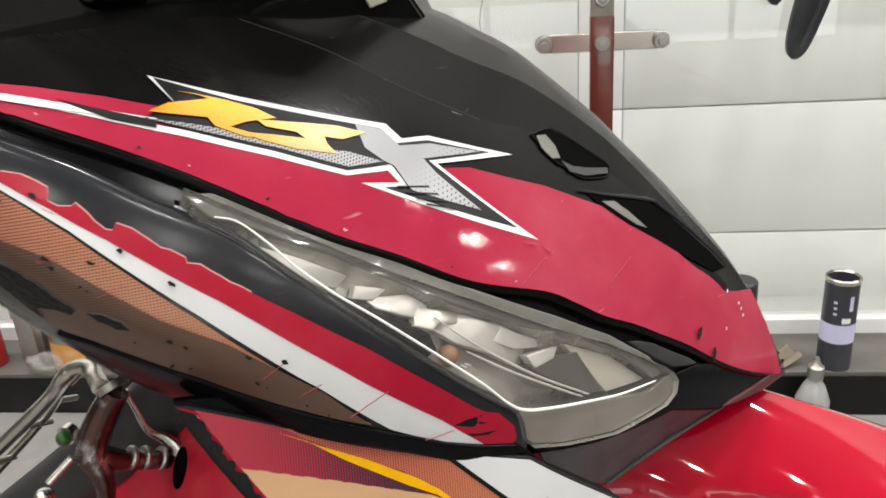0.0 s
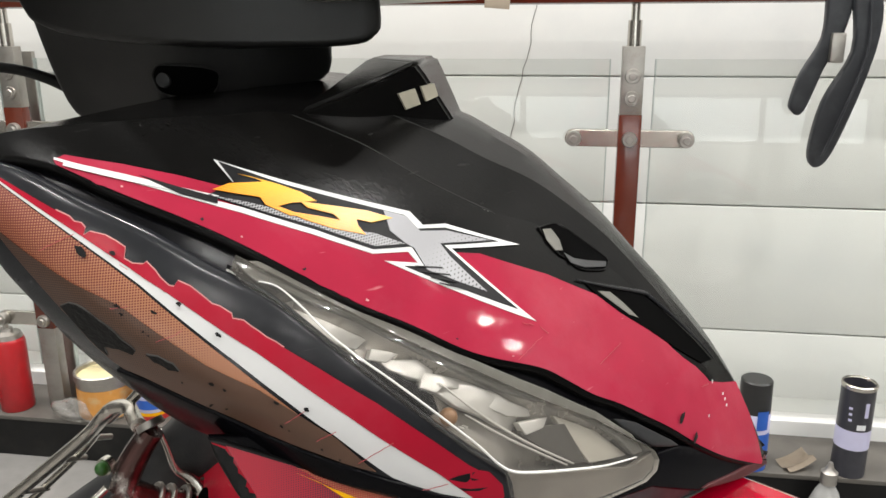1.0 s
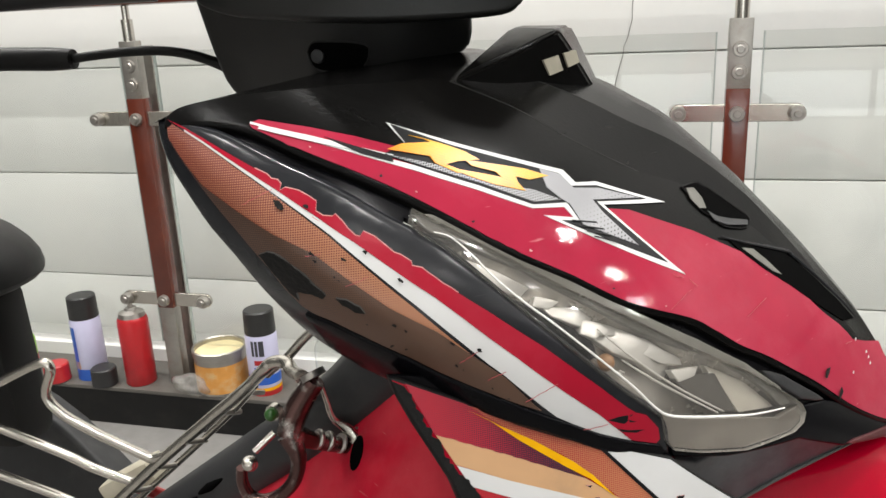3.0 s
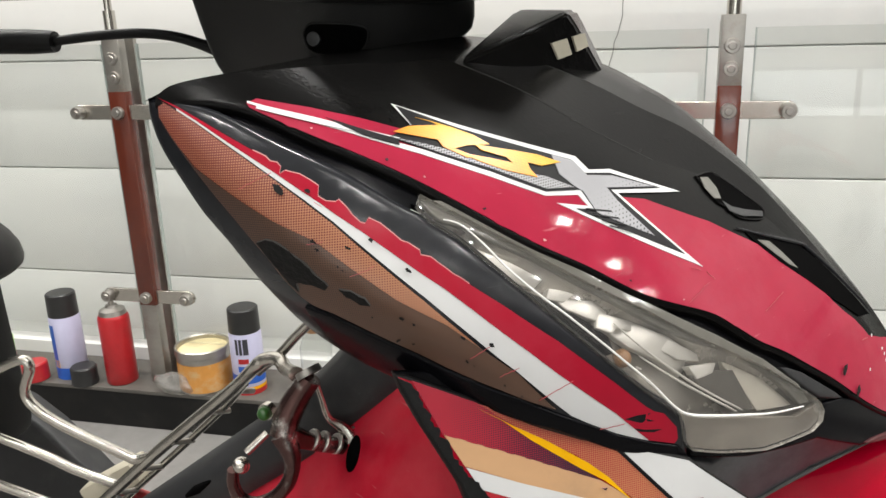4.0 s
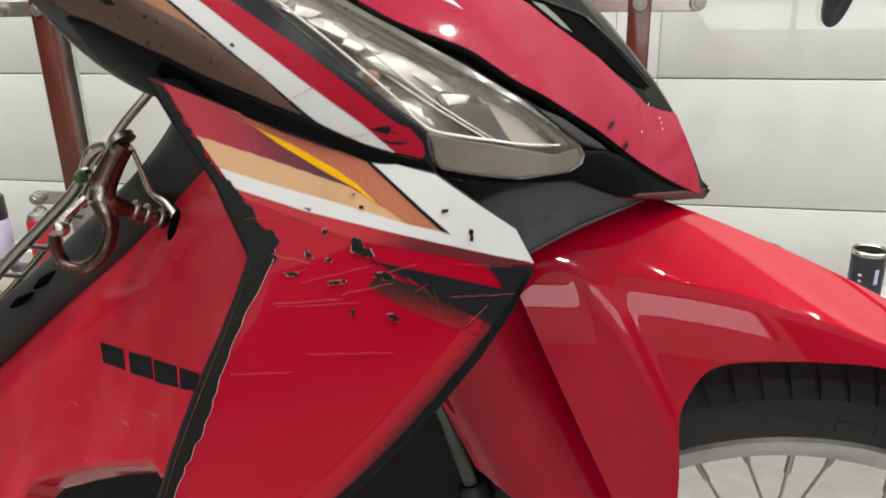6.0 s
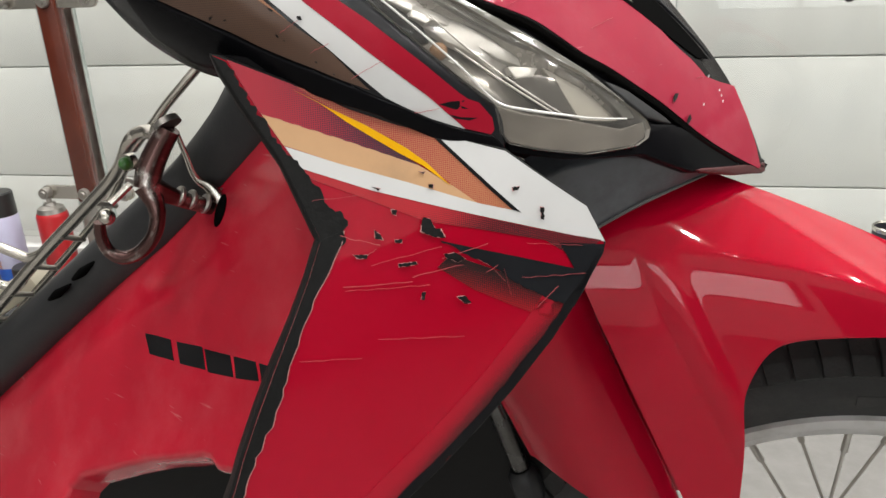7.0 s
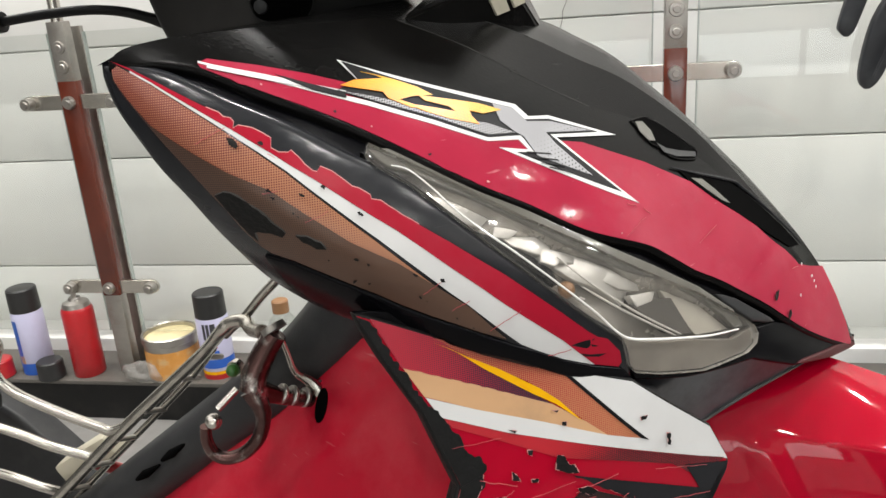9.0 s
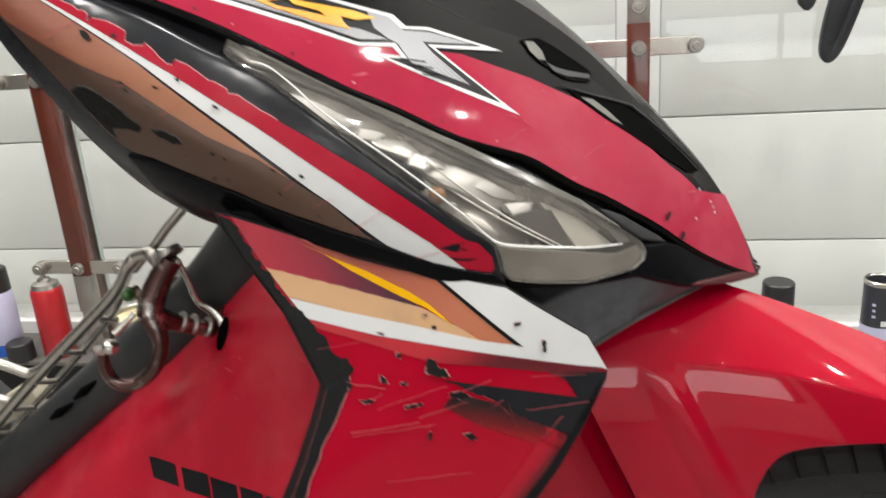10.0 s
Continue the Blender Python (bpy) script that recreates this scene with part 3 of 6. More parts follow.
YELLOW_B = [(-0.0521, 0.8852), (-0.0367, 0.8801), (-0.0271, 0.8767), (-0.0168, 0.8718), (-0.0246, 0.8722), (-0.0305, 0.8747), (-0.0293, 0.8723), (-0.0258, 0.8685), (-0.0384, 0.8735), (-0.0487, 0.8785), (-0.0572, 0.8833), (-0.0455, 0.8792), (-0.0363, 0.8757), (-0.0392, 0.8783), (-0.0492, 0.8826)]
RED_TOP = [(-0.1383, 0.9127), (-0.1351, 0.9139), (-0.1153, 0.9085), (-0.0965, 0.9023), (-0.0798, 0.8958), (-0.0690, 0.8893), (-0.0453, 0.8764), (-0.0080, 0.8594), (0.0144, 0.8522), (0.0218, 0.8498), (0.0538, 0.8324), (0.0831, 0.8134), (0.1074, 0.7948), (0.1241, 0.7757), (0.1300, 0.7695), (0.1375, 0.7624), (0.1436, 0.7553), (0.1463, 0.7515), (0.1558, 0.7459), (0.1669, 0.7404), (0.1754, 0.7206), (0.1810, 0.7034), (0.1839, 0.6905)]
STRIPE_TEAR = [(-0.1641, 0.9137), (-0.1550, 0.9086), (-0.1451, 0.9028), (-0.1321, 0.8952), (-0.1269, 0.8925), (-0.1249, 0.8906), (-0.1224, 0.8899), (-0.1208, 0.8882), (-0.1209, 0.8857), (-0.1190, 0.8867), (-0.1136, 0.8849), (-0.1095, 0.8824), (-0.1062, 0.8800), (-0.1059, 0.8763), (-0.1029, 0.8743), (-0.0993, 0.8736), (-0.0983, 0.8743), (-0.0950, 0.8710), (-0.0928, 0.8682), (-0.0898, 0.8653), (-0.0880, 0.8646), (-0.0869, 0.8664), (-0.0825, 0.8639), (-0.0781, 0.8601), (-0.0744, 0.8567), (-0.0718, 0.8555), (-0.0676, 0.8523), (-0.0671, 0.8506), (-0.0634, 0.8493), (-0.0579, 0.8446), (-0.0488, 0.8372), (-0.0368, 0.8278), (-0.0258, 0.8185), (-0.0148, 0.8092), (-0.0035, 0.7983), (0.0081, 0.7868), (0.0202, 0.7739), (0.0239, 0.7705), (0.0284, 0.7681), (0.0310, 0.7644), (0.0339, 0.7601), (0.0345, 0.7544), (0.0330, 0.7526)]
RED_WHITE = [(-0.1726, 0.9175), (-0.1640, 0.9130), (-0.1549, 0.9076), (-0.1449, 0.9010), (-0.1318, 0.8924), (-0.1212, 0.8854), (-0.1119, 0.8788), (-0.1049, 0.8739), (-0.0987, 0.8691), (-0.0893, 0.8623), (-0.0786, 0.8538), (-0.0682, 0.8453), (-0.0577, 0.8370), (-0.0473, 0.8276), (-0.0367, 0.8175), (-0.0259, 0.8073), (-0.0149, 0.7962), (-0.0036, 0.7852), (0.0081, 0.7737), (0.0154, 0.7650), (0.0219, 0.7573)]
WHITE_TAN = [(-0.1723, 0.9170), (-0.1639, 0.9122), (-0.1548, 0.9068), (-0.1447, 0.9000), (-0.1316, 0.8910), (-0.1210, 0.8834), (-0.1107, 0.8757), (-0.0996, 0.8669), (-0.0889, 0.8571), (-0.0785, 0.8475), (-0.0706, 0.8401), (-0.0648, 0.8347), (-0.0578, 0.8277), (-0.0474, 0.8171), (-0.0369, 0.8060), (-0.0305, 0.7996), (-0.0262, 0.7946), (-0.0151, 0.7818), (-0.0101, 0.7762)]
TAN_LOW = [(-0.1735, 0.9167), (-0.1715, 0.9100), (-0.1674, 0.9041), (-0.1616, 0.8968), (-0.1553, 0.8887), (-0.1480, 0.8793), (-0.1411, 0.8704), (-0.1349, 0.8614), (-0.1290, 0.8526), (-0.1239, 0.8424)]
RIM_LOW = [(-0.1760, 0.9159), (-0.1727, 0.9039), (-0.1681, 0.8943), (-0.1625, 0.8846), (-0.1554, 0.8709), (-0.1463, 0.8569), (-0.1385, 0.8386), (-0.1336, 0.8263), (-0.1285, 0.8116), (-0.1206, 0.8018), (-0.1023, 0.7915), (-0.0817, 0.7875), (-0.0622, 0.7850), (-0.0499, 0.7828), (-0.0269, 0.7726), (-0.0154, 0.7676), (-0.0037, 0.7607), (0.0084, 0.7532), (0.0207, 0.7474), (0.0311, 0.7442), (0.0375, 0.7442)]
LENS_BEAD = [(-0.0603, 0.8611), (-0.0536, 0.8580), (-0.0446, 0.8497), (-0.0355, 0.8398), (-0.0242, 0.8289), (-0.0128, 0.8186), (-0.0012, 0.8074), (0.0107, 0.7952), (0.0228, 0.7820), (0.0316, 0.7708), (0.0381, 0.7650), (0.0491, 0.7604), (0.0637, 0.7551), (0.0792, 0.7495), (0.0960, 0.7448)]
BOWL_RIDGE = [(0.0075, 0.8083), (0.0236, 0.7915), (0.0446, 0.7716), (0.0660, 0.7533)]
DARK_FACET = [(0.0450, 0.7778), (0.0538, 0.7769), (0.0659, 0.7727), (0.0764, 0.7516), (0.0661, 0.7560)]
CREAM_FACET = [(0.0608, 0.7784), (0.0815, 0.7626), (0.0974, 0.7446), (0.0786, 0.7501), (0.0701, 0.7654)]
VENT_HOLE = [(0.0491, 0.8505), (0.0583, 0.8494), (0.0678, 0.8426), (0.0783, 0.8340), (0.0864, 0.8268), (0.0868, 0.8241), (0.0837, 0.8234), (0.0715, 0.8281), (0.0644, 0.8343), (0.0587, 0.8387)]
VENT_SLIT = [(0.0732, 0.8223), (0.0908, 0.8131), (0.1063, 0.8054), (0.1121, 0.8004), (0.1247, 0.7880), (0.1396, 0.7716), (0.1494, 0.7592), (0.1416, 0.7618), (0.1243, 0.7767), (0.1083, 0.7910), (0.0929, 0.8037), (0.0806, 0.8148)]
LETTER_A = [(0.0117, 0.7701), (0.0165, 0.7706), (0.0227, 0.7701), (0.0202, 0.7683), (0.0242, 0.7660), (0.0183, 0.7667)]
LETTER_B = [(0.0154, 0.7650), (0.0203, 0.7629), (0.0278, 0.7612), (0.0240, 0.7607), (0.0178, 0.7627)]
CHIPS_SIDE = [(-0.1206, 0.8802), (-0.0938, 0.8566), (-0.0511, 0.8174), (-0.0406, 0.8131), (-0.0857, 0.8585), (-0.1097, 0.8781), (-0.0715, 0.8458), (-0.1066, 0.8602), (-0.0741, 0.8281)]
CHIPS_NOSE = [(0.1247, 0.7469), (0.1326, 0.7341), (0.1540, 0.7418), (0.1552, 0.7386), (0.1559, 0.7354), (0.1424, 0.7381), (0.1470, 0.7509)]
SH_CRIMSON = [(-0.0735, 0.7987), (-0.0489, 0.7855), (-0.0307, 0.7710), (0.0017, 0.7438), (-0.0297, 0.7595), (-0.0617, 0.7751)]
SH_YELLOW = [(-0.0484, 0.7830), (-0.0345, 0.7736), (-0.0208, 0.7648), (-0.0038, 0.7523), (0.0047, 0.7447), (0.0148, 0.7329), (0.0032, 0.7435), (-0.0068, 0.7505), (-0.0181, 0.7592), (-0.0277, 0.7667), (-0.0398, 0.7774)]
TAN_LINE = [(-0.1179, 0.8339), (-0.1133, 0.8304), (-0.1042, 0.8272), (-0.0928, 0.8214), (-0.0819, 0.8156), (-0.0708, 0.8099), (-0.0599, 0.8032), (-0.0487, 0.7975), (-0.0375, 0.7920), (-0.0264, 0.7858), (-0.0167, 0.7809)]
SH_ORANGE = [(-0.0489, 0.7851), (-0.0306, 0.7768), (-0.0171, 0.7682), (0.0070, 0.7575), (0.0440, 0.7160), (0.0265, 0.7231), (0.0168, 0.7319), (-0.0082, 0.7560), (-0.0307, 0.7710)]
SH_TAN = [(-0.0616, 0.7754), (-0.0297, 0.7598), (0.0017, 0.7438), (0.0168, 0.7319), (0.0265, 0.7231), (-0.0025, 0.7369), (-0.0317, 0.7499), (-0.0533, 0.7609)]
SH_WHITE = [(-0.0529, 0.7604), (-0.0317, 0.7499), (-0.0025, 0.7369), (0.0265, 0.7231), (0.0443, 0.7160), (0.0070, 0.7575), (0.0395, 0.7443), (0.0766, 0.7118), (0.0853, 0.6926), (0.0568, 0.7046), (0.0263, 0.7176), (-0.0184, 0.7362), (-0.0471, 0.7504)]
SH_EDGE = [(0.0054, 0.7581), (0.0085, 0.7567), (0.0458, 0.7150), (0.0420, 0.7169)]
SH_DUSK = [(-0.0465, 0.7498), (-0.0184, 0.7359), (0.0263, 0.7172), (0.0568, 0.7042), (0.0836, 0.6938), (0.0706, 0.6878), (0.0567, 0.6994), (0.0261, 0.7113), (0.0032, 0.7193), (-0.0216, 0.7334), (-0.0422, 0.7447)]
SH_BLACK_LOW = [(0.0093, 0.7093), (0.0274, 0.7014), (0.0462, 0.6932), (0.0700, 0.6827), (0.0675, 0.6881), (0.0631, 0.6968), (0.0852, 0.6914), (0.0843, 0.6873), (0.0794, 0.6794), (0.0695, 0.6634), (0.0587, 0.6696), (0.0425, 0.6818), (0.0348, 0.6898), (0.0211, 0.7003)]
TRIM_UP = [(-0.0788, 0.8008), (-0.0737, 0.7976), (-0.0617, 0.7739), (-0.0542, 0.7612), (-0.0466, 0.7505), (-0.0414, 0.7423), (-0.0370, 0.7333), (-0.0308, 0.7285), (-0.0289, 0.7229), (-0.0311, 0.7211), (-0.0298, 0.7178), (-0.0336, 0.7127), (-0.0406, 0.7175), (-0.0404, 0.7195), (-0.0538, 0.7538), (-0.0690, 0.7810)]
TRIM_RIGHT = [(0.0848, 0.6902), (0.0740, 0.6705), (0.0585, 0.6503), (0.0391, 0.6299), (0.0228, 0.6149), (0.0040, 0.5994), (-0.0091, 0.5900), (-0.0351, 0.5671), (-0.0382, 0.5704), (-0.0122, 0.5933), (0.0009, 0.6027), (0.0197, 0.6182), (0.0360, 0.6332), (0.0554, 0.6536), (0.0709, 0.6738), (0.0790, 0.6850)]
WHITE_FOOT = [(0.0216, 0.7571), (0.0082, 0.7639), (-0.0037, 0.7716)]
LIP = [(-0.1177, 0.8280), (-0.1048, 0.8249), (-0.0933, 0.8192), (-0.0823, 0.8134), (-0.0712, 0.8076), (-0.0601, 0.8009), (-0.0489, 0.7953), (-0.0376, 0.7899), (-0.0265, 0.7838), (-0.0129, 0.7752), (-0.0037, 0.7701), (0.0082, 0.7624), (0.0217, 0.7556), (0.0336, 0.7507), (0.0374, 0.7463), (0.0310, 0.7464), (0.0206, 0.7501), (0.0083, 0.7559), (-0.0037, 0.7634), (-0.0153, 0.7702), (-0.0268, 0.7753), (-0.0497, 0.7855), (-0.0617, 0.7880), (-0.0806, 0.7919), (-0.1002, 0.7968), (-0.1136, 0.8087)]
SHADED_BAND = TAN_LOW[1:] + TAN_LINE + [(-0.0300, 0.7985), (-0.0450, 0.8125), (-0.0571, 0.8231), (-0.0757, 0.8351), (-0.0939, 0.8500), (-0.1061, 0.8602), (-0.1232, 0.8692), (-0.1389, 0.8791), (-0.1554, 0.8901), (-0.1665, 0.9030)]
BARED = [(-0.132, 0.8595), (-0.1272, 0.8611), (-0.1236, 0.8606), (-0.1188, 0.8577), (-0.1127, 0.8528), (-0.1095, 0.8494), (-0.1071, 0.8458), (-0.1041, 0.8432), (-0.1031, 0.8414), (-0.1049, 0.8396), (-0.1082, 0.8409), (-0.1134, 0.8417), (-0.1181, 0.8418), (-0.1181, 0.8373), (-0.1224, 0.8435), (-0.1264, 0.8498), (-0.1296, 0.8556)]
BARED_SMALL = [(-0.0985, 0.8405), (-0.0935, 0.8400), (-0.0880, 0.8368), (-0.0862, 0.8335), (-0.0905, 0.8338), (-0.0960, 0.8372)]
FLANGE = [(-0.0684, 0.8699), (-0.0608, 0.8684), (-0.0495, 0.8622), (-0.0358, 0.8537), (-0.0218, 0.8443), (-0.0076, 0.8346), (0.0120, 0.8207), (0.0326, 0.8061), (0.0545, 0.7905), (0.0781, 0.7720), (0.0970, 0.7536), (0.1026, 0.7438), (0.0979, 0.7452), (0.0916, 0.7540), (0.0777, 0.7688), (0.0599, 0.7833), (0.0429, 0.7934), (0.0270, 0.8044), (0.0143, 0.8139), (-0.0004, 0.8249), (-0.0124, 0.8334), (-0.0241, 0.8420), (-0.0402, 0.8514), (-0.0515, 0.8585), (-0.0603, 0.8625)]
LOW_RIDGE = [(0.0183, 0.7925), (0.0363, 0.7764), (0.0629, 0.7540)]
BEZEL = [(-0.0594, 0.8570), (-0.0480, 0.8473), (-0.0296, 0.8334), (-0.0132, 0.8234), (0.0000, 0.8129), (0.0085, 0.8049), (0.0108, 0.7985), (0.0069, 0.7978), (-0.0016, 0.8060), (-0.0134, 0.8174), (-0.0250, 0.8278), (-0.0388, 0.8409)]
SPARKS = [(-0.0120, 0.8196), (-0.0049, 0.8135), (-0.0026, 0.8088), (0.0059, 0.8025), (0.0026, 0.8132), (0.0194, 0.7892), (0.0316, 0.7887)]
STEPS = [
    [(0.0089, 0.8126), (0.0214, 0.8064), (0.0374, 0.7944), (0.0526, 0.7811), (0.0444, 0.7780), (0.0291, 0.7907), (0.0185, 0.7985), (0.0112, 0.8070)],
    [(-0.0558, 0.8583), (-0.0409, 0.8480), (-0.0247, 0.8376), (-0.0181, 0.8340), (-0.0212, 0.8318), (-0.0271, 0.8344), (-0.0386, 0.8417), (-0.0477, 0.8485)],
    [(-0.0158, 0.8295), (-0.0066, 0.8252), (-0.0101, 0.8238), (-0.0163, 0.8263)],
    [(-0.0123, 0.8246), (0.0017, 0.8206), (0.0086, 0.8148), (0.0074, 0.8113), (-0.0010, 0.8156), (-0.0088, 0.8205)],
    [(0.0047, 0.8153), (0.0224, 0.8064), (0.0204, 0.8047), (0.0118, 0.8079), (0.0092, 0.8066), (0.0032, 0.8103)],
    [(0.0152, 0.8066), (0.0323, 0.7991), (0.0408, 0.7914), (0.0500, 0.7852), (0.0519, 0.7823), (0.0399, 0.7870), (0.0282, 0.7959)],
    [(0.0447, 0.7818), (0.0577, 0.7789), (0.0556, 0.7760), (0.0478, 0.7762)],
]

UPPER = curve2(UPPER, 4)
CREST_LINE = curve2(CREST, 4)
bike = thing("motorcycle", "worn red and black underbone motorcycle with peeling decals, parked", "motorcycle", STAND)

# upper cowl: the raised shell and its crest
upper_shell = curve2(SHELL_LOW) + UPPER[::-1][:-1]
cowl = both("front_cowl", upper_shell, cowl_y, SATIN_BLACK, bike, "satin black plastic upper cowl with scuffs", thick=0.010, bevel=0.0018, skip=lambda x, z: abs(z - line_at(UPPER, x)) < 0.0012)
rows, folds = [], [[], []]
for k in range(60):
    x = -0.178 + 0.366 * k / 59
    zu, zc = line_at(UPPER, x), max(line_at(CREST_LINE, x), line_at(UPPER, x) + 0.0005)
    yu = min(cowl_y(x, zu), 0.44)
    lift = 0.006 * max(0.0, min(1.0, (x + 0.08) / 0.05)) * max(0.0, min(1.0, (0.14 - x) / 0.05))
    near = []
    for t in (0, 0.02, 0.25, 0.48, 0.50, 0.52, 0.75, 1):
        near.append((x, yu + (0.445 - yu) * t, zu + (zc - zu) * t + lift * min(t / 0.5, (1 - t) / 0.5)))
    if -0.072 < x < 0.05:
        folds[0].append(near[0])
    if -0.072 < x < 0.02:
        folds[1].append(near[4])
    rows.append(near + [(x, MID, zc + 0.001)] + [(a, 2 * MID - b, c) for a, b, c in near[::-1]])
part("cowl_top", grid(rows), SATIN_BLACK, cowl, smooth=8)
# highlight on the creases, drawn as thin lighter tubes
for line in folds:
    part("fold_highlight", tube(bmesh.new(), [(a, b - 0.0001, c) for a, b, c in line[::5]], 0.00028, 6, 6), FOLD_GREY, cowl, "thin grey highlight along the fold")
channel = [(x + 0.004, z + 0.007) for x, z in curve2(SHELL_LOW[1:-1])] + [(0.1966, 0.6868), (0.1914, 0.6837), (0.1526, 0.7021), (0.1142, 0.7260), (0.1120, 0.7355), (0.1072, 0.7435), (0.0920, 0.7563), (0.0759, 0.7705), (0.0477, 0.7910), (0.0218, 0.8102), (-0.0059, 0.8292),
                                                               (-0.0255, 0.8431), (-0.0480, 0.8580), (-0.0713, 0.8708), (-0.0711, 0.8611), (-0.0844, 0.8594), (-0.1079, 0.8744), (-0.1307, 0.8883), (-0.1567, 0.9050)]
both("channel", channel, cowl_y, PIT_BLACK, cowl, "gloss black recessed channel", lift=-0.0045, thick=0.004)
side_cowl = both("side_cowl", curve2(RIM_LOW, 3) + curve2(SIDE_TOP)[:-1], side_y, GLOSS_BLACK, bike, "gloss black side cowl with torn stripes", thick=0.03, bevel=0.004)
part("cowl_lip", patch(LIP, side_y, 0.0008, 0.001, 0.0012, 0.004, bulge=lambda x, z: 0.0008), PIT_BLACK, side_cowl, "raised gloss black lip")
part("beak", patch([(0.1121, 0.7373), (0.1247, 0.7336), (0.1558, 0.7144), (0.1860, 0.6908), (0.1634, 0.6969), (0.1373, 0.7058), (0.1088, 0.7245), (0.0692, 0.7329), (0.0422, 0.7418), (0.0413, 0.7455), (0.0770, 0.7327), (0.1032, 0.7296), (0.1091, 0.7320)], cowl_y, -0.0015, 0.006, 0.001, 0.004), PIT_BLACK, cowl, "black moulded beak under the nose")
part("beak_facet", patch([(0.0882, 0.7646), (0.0998, 0.7569), (0.1239, 0.7353), (0.1104, 0.7427)], cowl_y, -0.0012, 0.002, 0.0008, 0.004), GREY_PLASTIC, cowl, "grey worn facet")
# shade under the nose is put into the red
part("nose_underside", patch([(0.1393, 0.7054), (0.1667, 0.6935), (0.1882, 0.6863), (0.1873, 0.6904), (0.1637, 0.6977)], cowl_y, 0.0, 0.003, 0.001, 0.004), UNLIT_RED, cowl, "red turned-under edge of the nose, shade put in its colour")

# headlight: reflector bowl, facets and clear lens
def edge_gap(x, z, ring):
    """How far a point lies from a ring of points."""
    best = 1.0
    for (a, b), (c, d) in zip(ring, ring[1:] + ring[:1]):
        u, v = c - a, d - b
        t = max(0.0, min(1.0, ((x - a) * u + (z - b) * v) / (u * u + v * v + 1e-12)))
        best = min(best, math.hypot(x - a - u * t, z - b - v * t))
    return best


def bowl(x, z):
    g = min(1.0, edge_gap(x, z, LENS_EDGE) / 0.015)
    return -0.002 - 0.011 * math.sqrt(g * (2 - g))


light = part("headlight", patch(LENS_EDGE, cowl_y, 0.0, -0.003, 0.0, 0.0035, bulge=bowl), REFLECTOR, bike, "hazy clear headlight with chromed reflector")
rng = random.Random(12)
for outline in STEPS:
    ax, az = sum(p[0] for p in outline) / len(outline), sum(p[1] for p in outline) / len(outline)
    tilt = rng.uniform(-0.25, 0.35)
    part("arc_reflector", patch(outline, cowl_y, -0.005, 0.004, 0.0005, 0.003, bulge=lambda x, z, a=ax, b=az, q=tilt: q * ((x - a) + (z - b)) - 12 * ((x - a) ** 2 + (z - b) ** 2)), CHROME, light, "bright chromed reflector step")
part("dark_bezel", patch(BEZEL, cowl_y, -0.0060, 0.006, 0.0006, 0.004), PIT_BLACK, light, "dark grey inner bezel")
# short pale dashes, glints drawn as shapes
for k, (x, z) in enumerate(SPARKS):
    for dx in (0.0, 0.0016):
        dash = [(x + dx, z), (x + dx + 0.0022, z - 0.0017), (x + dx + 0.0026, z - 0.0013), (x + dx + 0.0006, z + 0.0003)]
        part("bright_dash", patch(dash, cowl_y, -0.0066, 0.0006, 0.0, 0.01), CHROME, light, "small painted glint in the reflector")
part("lens_flange", patch(FLANGE, cowl_y, -0.0012, 0.002, 0.0006, 0.004), FROST, light, "frosted grey lens flange")
part("lens_skirt", patch([(0.0374, 0.7641), (0.0489, 0.7583), (0.0689, 0.7512), (0.0957, 0.7397), (0.1075, 0.7399), (0.1088, 0.7363), (0.1075, 0.7327), (0.1026, 0.7312), (0.0771, 0.7343), (0.0545, 0.7417), (0.0423, 0.7470), (0.0391, 0.7521)], cowl_y, -0.0012, 0.002, 0.0008, 0.004), SKIRT, light, "smoky turned-under skirt of the lamp")
for ridge in (BOWL_RIDGE, LOW_RIDGE):
    bm = bmesh.new()
    tube(bm, [Vector((x, cowl_y(x, z) + 0.006, z)) for x, z in ridge], [0.0003, 0.0006, 0.0006, 0.0005], 8, 5)
    part("bowl_ridge", bm, CHROME, light)
# one facet darkened, the next paled: light and shade set by colour
part("dark_facet", patch(DARK_FACET, cowl_y, -0.0058, 0.010, 0.0004, 0.004), FACET_SHADE, light, "grey facet, shade put in its colour")
part("pale_facet", patch(CREAM_FACET, cowl_y, -0.0060, 0.010, 0.0004, 0.004), SIGNAL_LENS, light, "pale cream facet, its brightness put in the colour")
bm = bmesh.new()
bmesh.ops.create_uvsphere(bm, u_segments=16, v_segments=10, radius=0.0042, matrix=Matrix.Translation((0.0109, cowl_y(0.0109, 0.7914) + 0.012, 0.7914)))
part("amber_bulb", bm, AMBER, light, "small amber bulb")
lens = part("lens", patch(LENS_EDGE, cowl_y, 0.0002, 0.002, 0.0007), LENS, light, "scratched clear plastic lens")
lens.visible_shadow = False
bm = bmesh.new()
tube(bm, [Vector((x, cowl_y(x, z), z)) + normal_of(cowl_y, x, z) * 0.0022 for x, z in LENS_BEAD], [0.0003, 0.0004, 0.0005, 0.0005, 0.0005, 0.0005, 0.0006, 0.0007, 0.0006, 0.0004], 8, 6)
part("lens_bead", bm, BEAD, lens, "bright moulded edge of the lens")

